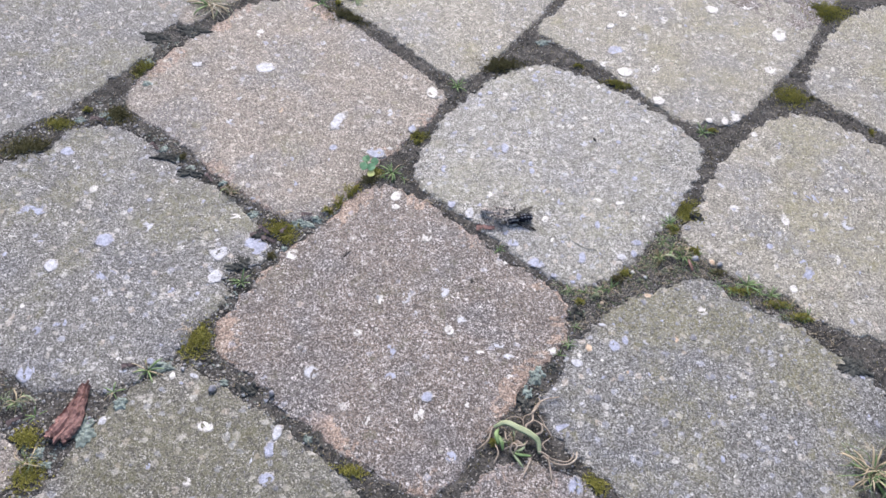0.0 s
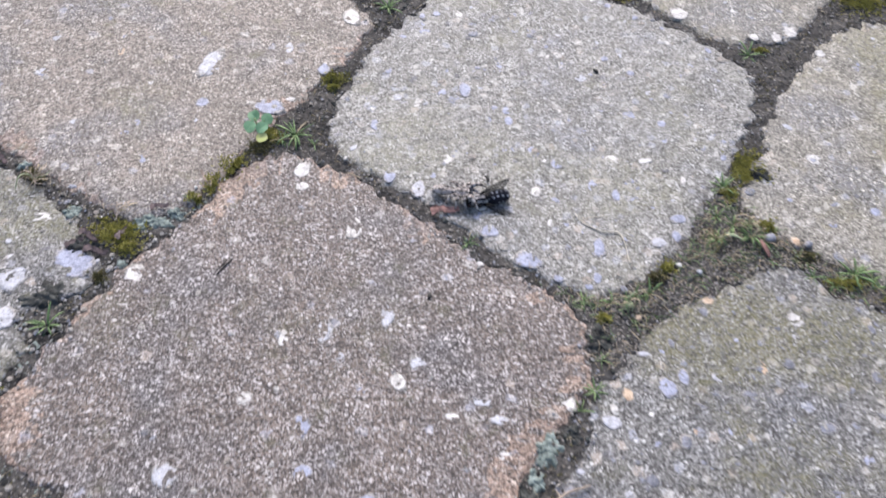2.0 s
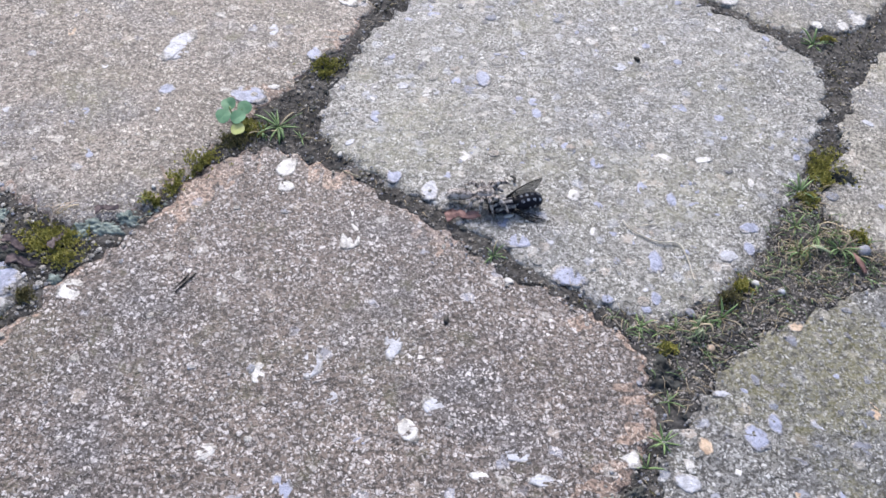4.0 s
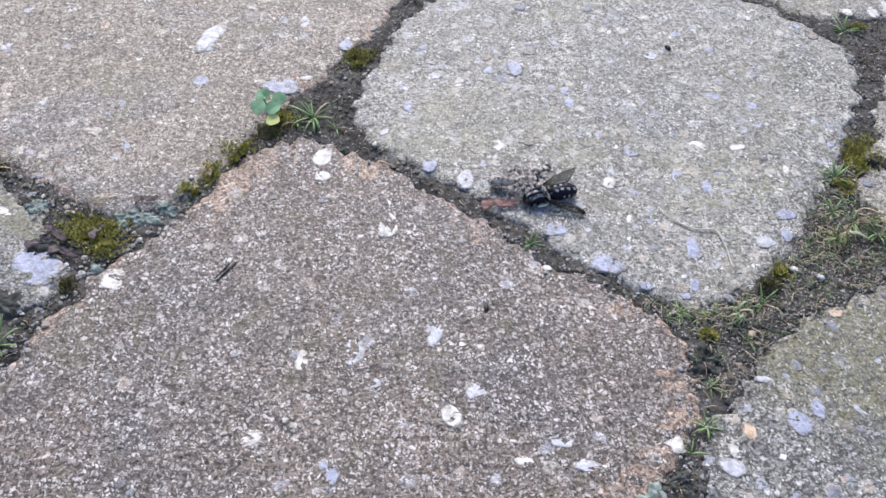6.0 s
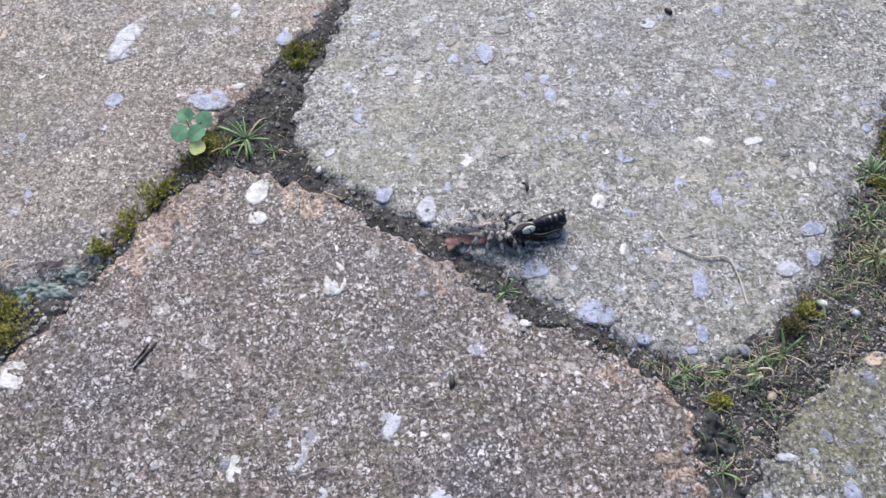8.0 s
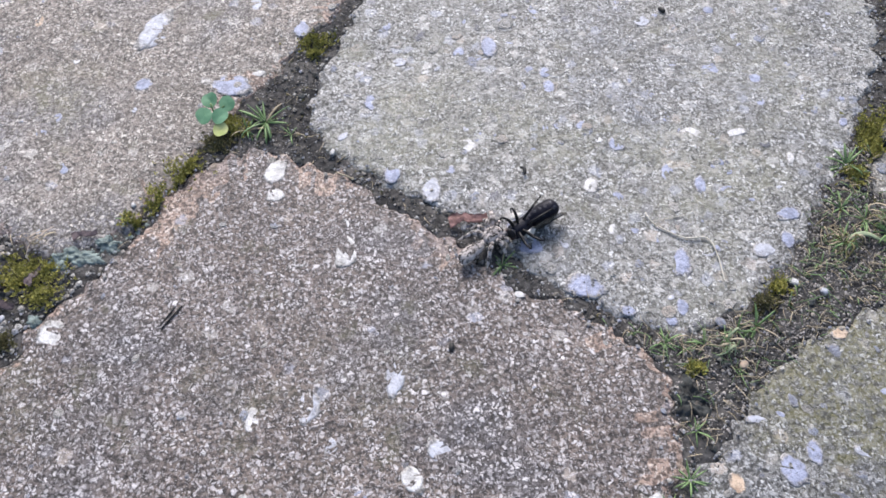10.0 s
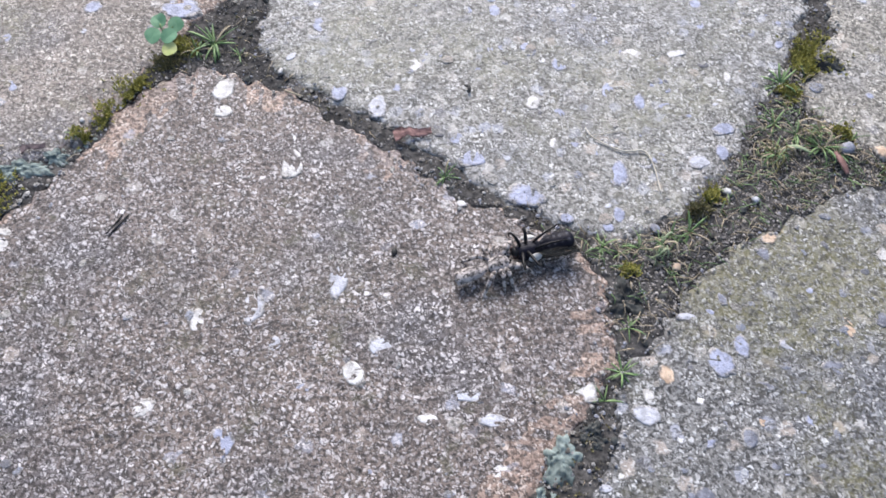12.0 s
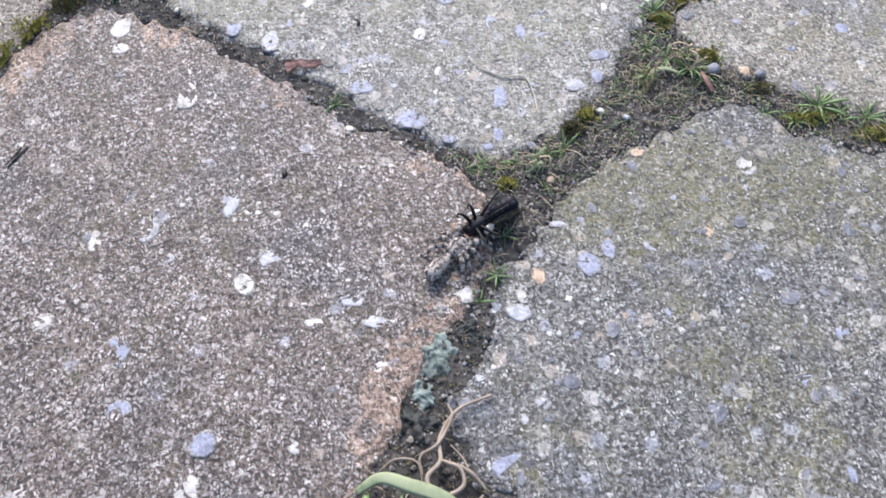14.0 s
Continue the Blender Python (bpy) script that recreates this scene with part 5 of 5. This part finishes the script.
def jumping_spider():
    ob = thing("jumping_spider", "grey-brown mottled jumping spider dragging a dead fly backwards", "spider", m=at(87, 301, 1.9))
    body("abdomen", 3.15, 1.45, 1.2, SPIDER_BACK, ob, at(-3.05, 0, 0.0), 0.10, lambda u: max(0.0, math.sin(math.pi * u ** 0.70)) ** 0.8)
    body("spinneret", 0.45, 0.28, 0.25, SPIDER_LEG, ob, at(-6.1, 0, -0.25), 0.05)
    head = body("cephalothorax", 2.15, 1.6, 1.2, SPIDER_BACK, ob, at(2.25, 0, 0.25), 0.12, lambda u: max(0.0, math.sin(math.pi * u)) ** 0.5)
    for s in (-1, 1):
        body("eye", 0.26, 0.34, 0.34, EYE_BLACK, head, at(2.05, s * 0.42, 0.5), 0.0, label="glossy black eye")
        body("eye", 0.16, 0.2, 0.2, EYE_BLACK, head, at(1.75, s * 1.0, 0.75), 0.0, label="glossy black eye")
        body("eye", 0.18, 0.18, 0.16, EYE_BLACK, head, at(0.2, s * 0.95, 0.98), 0.0, label="glossy black eye")
        body("jaw", 0.4, 0.34, 0.7, SPIDER_LEG, head, at(2.2, s * 0.42, -0.6), 0.05)
    for name, seed, cx, rx, ry, rz in (("abdomen_hair", 5, -3.05, 3.0, 1.4, 1.15), ("head_hair", 6, 2.25, 2.1, 1.6, 1.25)):
        r, verts, faces = random.Random(seed), [], []
        while len(faces) < 900:
            d = Vector((r.gauss(0, 1), r.gauss(0, 1), r.gauss(0.3, 1))).normalized()
            p = Vector((cx + d.x * rx * 0.95, d.y * ry * 0.93, (d.z * rz if d.z > -0.5 else -0.4) + (0.25 if cx > 0 else 0.0)))
            tip = p + (d + Vector((-0.7, r.uniform(-0.4, 0.4), 0))).normalized() * r.uniform(0.25, 0.5)
            w = Vector((0.035, 0.02, 0.03))
            k = len(verts)
            verts += [(p + w) * MM, (p - w) * MM, (p + Vector((0.02, -0.035, 0.03))) * MM, tip * MM]
            faces += [(k, k + 1, k + 3), (k + 1, k + 2, k + 3), (k + 2, k, k + 3)]
        piece(name, mesh_of(name, verts, faces, SPIDER_HAIR, False), ob, "short pale grey bristles")
    palp = limb([(0, 0, 0), (0.8, 0.1, 0.35), (1.5, 0.0, 0.1), (1.9, 0, -0.5)], [0.30, 0.36, 0.40, 0.30], SPIDER_LEG, "palp")
    for s in (-1, 1):
        piece("palp", palp, ob, m=at(4.1, s * 0.85, -0.1, 0, 0, s * 16))
    # femur, knee, shin and a thin foot: the front pair is the stoutest
    front = limb([(0, 0, 0), (0.8, 0, 0.75), (1.9, 0, 1.15), (2.6, 0, 0.9), (3.7, 0, 0.2), (4.4, 0, -0.5), (5.2, 0, -1.4)], [0.45, 0.68, 0.62, 0.52, 0.46, 0.30, 0.12], SPIDER_LEG)
    short = limb([(0, 0, 0), (0.7, 0, 0.7), (1.6, 0, 0.85), (2.2, 0, 0.5), (2.9, 0, -0.4), (3.4, 0, -1.1), (4.1, 0, -1.8)], [0.38, 0.52, 0.46, 0.40, 0.33, 0.22, 0.11], SPIDER_LEG)
    rear = limb([(0, 0, 0), (1.0, 0, 0.85), (2.2, 0, 1.0), (2.9, 0, 0.5), (3.9, 0, -0.6), (4.5, 0, -1.2), (5.4, 0, -1.8)], [0.38, 0.52, 0.44, 0.40, 0.33, 0.22, 0.11], SPIDER_LEG)
    legs = []
    for s in (-1, 1):
        for x, turn, me in ((3.5, 40, front), (2.8, 72, short), (2.0, 106, short), (1.2, 136, rear)):
            legs.append((piece("leg", me, ob, m=at(x, s * 1.2, -0.1, 0, 0, s * turn)), x, s, turn))
    return ob, legs


def wing_sheet(side, pleat):
    """Point (mm) of a fly's wing lying back along -x, at t along and u across; pleat folds it into a fan."""
    def point(t, u):
        wide = (3.1 if pleat < 0.3 else 2.3) * math.sin(math.pi * min(1.0, 0.06 + t * 0.93)) ** 0.6
        fold = math.sin(u * 9 + t * 2) if pleat < 0.3 else math.sin(u * 21)
        return Vector((-9.2 * t + 0.5 * u * t, side * (0.55 * math.sin(t * 3.0) - u * wide), pleat * fold * (0.3 + t)))
    return point


def wing_mesh(side, pleat):
    n, w = 12, 6 if pleat < 0.3 else 21
    point = wing_sheet(side, pleat)
    verts = [(point(j / n, i / w) + Vector((0, 0, dz))) * MM for dz in (0.0, -0.05) for j in range(n + 1) for i in range(w + 1)]
    faces = []
    m = (n + 1) * (w + 1)
    for j in range(n):
        for i in range(w):
            a = j * (w + 1) + i
            f = (a, a + 1, a + w + 2, a + w + 1)
            faces += [f, tuple(k + m for k in f[::-1])]
    return mesh_of("wing", verts, faces, WING if pleat < 0.3 else THIN_WING)


def vein_mesh(side, pleat, u0, u1, r):
    point = wing_sheet(side, pleat)
    pts = [point(j / 8 * 0.97, u0 + (u1 - u0) * j / 8) + Vector((0, 0, 0.02)) for j in range(9)]
    v, f = tube(pts, [r * (1.15 - 0.06 * j) for j in range(9)], 5)
    return mesh_of("vein", v, f, FLY_BLACK)


def dead_fly():
    ob = thing("dead_fly", "dead black fly with chequered abdomen and smoky wings", "fly", m=at(97, 302, 2.0))
    body("thorax", 2.75, 1.75, 1.6, FLY_THORAX, ob, at(2.9, 0, 0), 0.08, lambda u: max(0.0, math.sin(math.pi * u)) ** 0.6)
    # the abdomen hangs on the thorax by its front end
    v, f = blob(3.45, 1.95, 1.6, 0.05, 18, 22, 3, lambda u: max(0.0, math.sin(math.pi * u ** 0.88)) ** 0.62)
    belly = piece("abdomen", mesh_of("abdomen", [p + Vector((-3.2 * MM, 0, 0)) for p in v], f, FLY_ABDOMEN), ob, "black abdomen chequered with silvery spots", at(0.8, 0, 0))
    body("scutellum", 0.8, 0.95, 0.45, FLY_BLACK, ob, at(0.5, 0, 1.35), 0.05)
    head = body("head", 0.7, 1.25, 1.05, FLY_BLACK, ob, at(5.6, 0, -0.7), 0.08)
    for s in (-1, 1):
        body("eye", 0.6, 0.45, 0.8, FLY_EYE, head, at(0.05, s * 0.8, 0.12), 0.0, label="dull red compound eye")
        body("wing_lobe", 1.35, 0.72, 0.35, PALE_LOBE, ob, at(2.4, s * 2.15, -1.0, s * 35, 0, s * 8), 0.12, label="pale oval lobe at the wing base")
    wings = []
    for s, pleat in ((-1, 0.18), (1, 0.42)):
        w = piece("wing", wing_mesh(s, pleat), ob, "smoky translucent wing" if s < 0 else "crumpled translucent wing folded like a fan")
        piece("vein", vein_mesh(s, pleat, -0.02, -0.02, 0.15), w, "thick dark front vein")
        for a, b in ((0.05, 0.25), (0.1, 0.5), (0.15, 0.78), (0.3, 0.98)):
            piece("vein", vein_mesh(s, pleat, a, b, 0.06 if s < 0 else 0.085), w)
        wings.append((w, s))
    curled = limb([(0, 0, 0), (0.7, 0, -0.9), (1.5, 0, -1.5), (2.3, 0, -1.6), (2.8, 0, -1.0), (2.7, 0, -0.3), (2.2, 0, -0.1)], [0.30, 0.36, 0.28, 0.22, 0.17, 0.12, 0.07], FLY_BLACK)
    hooked = limb([(0, 0, 0), (1.3, 0, -0.5), (2.6, 0, -0.9), (3.9, 0, -1.7), (4.6, 0, -2.6), (4.3, 0, -3.2), (3.7, 0, -3.1)], [0.30, 0.36, 0.28, 0.22, 0.17, 0.12, 0.08], FLY_BLACK)
    hind = limb([(0, 0, 0), (0.9, 0, -0.8), (2.3, 0, -1.4), (4.0, 0, -1.7), (5.2, 0, -1.9), (5.9, 0, -1.2), (5.3, 0, -0.6)], [0.24, 0.28, 0.22, 0.18, 0.14, 0.10, 0.07], FLY_BLACK)
    for x, y, turn, me in ((4.4, 0.8, 62, curled), (4.4, -0.8, -70, hooked), (3.2, 0.9, 100, curled), (3.4, -0.9, -98, hooked), (1.9, 0.7, 166, hind), (1.9, -0.7, -172, hind)):
        piece("leg", me, ob, m=at(x, y, -1.3, 0, 0, turn))
    return ob, wings, belly


spider, spider_legs = jumping_spider()
fly, fly_wings, fly_belly = dead_fly()


# ---- what moves: the spider holds still with its catch, then hauls it backwards over the joint ----
def motions():
    walk(spider, [(t, at(x, y, z, 0, tilt, turn)) for t, x, y, z, tilt, turn in [
        (0, 87.0, 301.2, 2.3, -8, -14), (1, 86.2, 300.0, 2.3, -8, -14), (2, 86.1, 299.2, 2.3, -8, -12), (4.5, 86.3, 298.9, 2.3, -8, -2), (5, 86.6, 299.2, 2.3, -8, -3), (6, 87.6, 299.6, 2.3, -8, -6),
        (7, 88.0, 299.4, 2.3, -8, -6), (7.5, 87.2, 297.8, 1.9, 0, -2), (8, 86.4, 296.1, 1.9, 0, -5), (8.2, 86.0, 295.9, 1.9, 0, -6), (8.9, 85.2, 293.0, 1.8, 0, 8), (9.7, 85.9, 288.3, 1.9, 0, 34),
        (10.5, 88.7, 283.2, 1.9, 0, 51), (11, 92.0, 272.1, 1.9, 0, 48), (11.5, 94.1, 267.2, 1.9, 0, 23), (12, 97.2, 261.4, 1.9, 0, 22), (12.5, 102.4, 253.6, 1.9, 0, 41), (13, 109.6, 247.5, 1.9, 0, 46),
        (13.5, 111.0, 246.7, 1.9, 0, 47), (14, 111.1, 245.3, 1.9, 0, 46)]])
    walk(fly, [(t, at(x, y, 1.8 if t < 7.2 else 2.1, roll, 0, turn)) for t, x, y, turn, roll in [
        (0, 97.4, 300.1, 199, -10), (0.5, 96.6, 299.0, 200, -10), (1.5, 95.7, 298.4, 199, -12), (2, 95.3, 297.9, 198, -14), (4.5, 95.3, 297.4, 201, -14), (5, 95.2, 297.2, 202, -12), (5.5, 95.0, 297.0, 201, -8),
        (6, 94.8, 296.8, 197, -2), (6.5, 94.6, 296.6, 196, 0), (7, 94.6, 296.2, 196, 0), (7.4, 95.2, 295.6, 198, 4), (7.7, 95.8, 295.6, 202, 45), (8, 96.2, 295.8, 205, 85), (8.2, 96.0, 295.6, 206, 92), (8.9, 95.9, 294.8, 210, 120),
        (9.7, 95.8, 293.0, 216, 155), (10.5, 96.0, 291.4, 227, 176), (11, 99.4, 280.3, 214, 176), (11.5, 104.1, 272.4, 204, 176), (12, 107.6, 266.0, 198, 176), (12.5, 109.8, 261.2, 212, 176),
        (13, 117.2, 256.0, 220, 176), (13.5, 118.6, 254.7, 222, 176), (14, 119.3, 253.3, 217, 176)]])
    straight, bent = at(0.8, 0, 0), at(0.8, 0, 0, 0, -16, 8)
    walk(fly_belly, [(0, straight), (7.5, straight), (8.2, at(0.8, 0, 0, 0, -8, 3)), (9.7, bent), (14, bent)])
    for wing, s in fly_wings:
        if s < 0:
            spread, folded = at(2.3, -1.2, 1.3, -50, 13, 12), at(2.4, -1.9, -0.3, -82, -1, 9)
        else:
            spread, folded = at(1.8, 1.7, 0.2, 4, -6, -34), at(2.6, -0.6, 1.3, 0, 0, 4)
        walk(wing, [(0, spread), (7.4, spread), (8.2, folded), (14, folded)])
    for k, (leg, x, s, turn) in enumerate(spider_legs):
        gait = []
        for n in range(0, 57):
            t = n * 0.25
            busy = 1.0 if t > 8.0 else (0.25 if 7.0 < t <= 8.0 else 0.0)
            swing = busy * 11 * math.sin(2 * math.pi * 1.6 * t + (k % 2) * math.pi + 0.5 * k)
            gait.append((t, at(x, s * 1.2, -0.1, busy * 5 * math.cos(9 * t + k), 0, s * turn + swing)))
        walk(leg, gait)


motions()
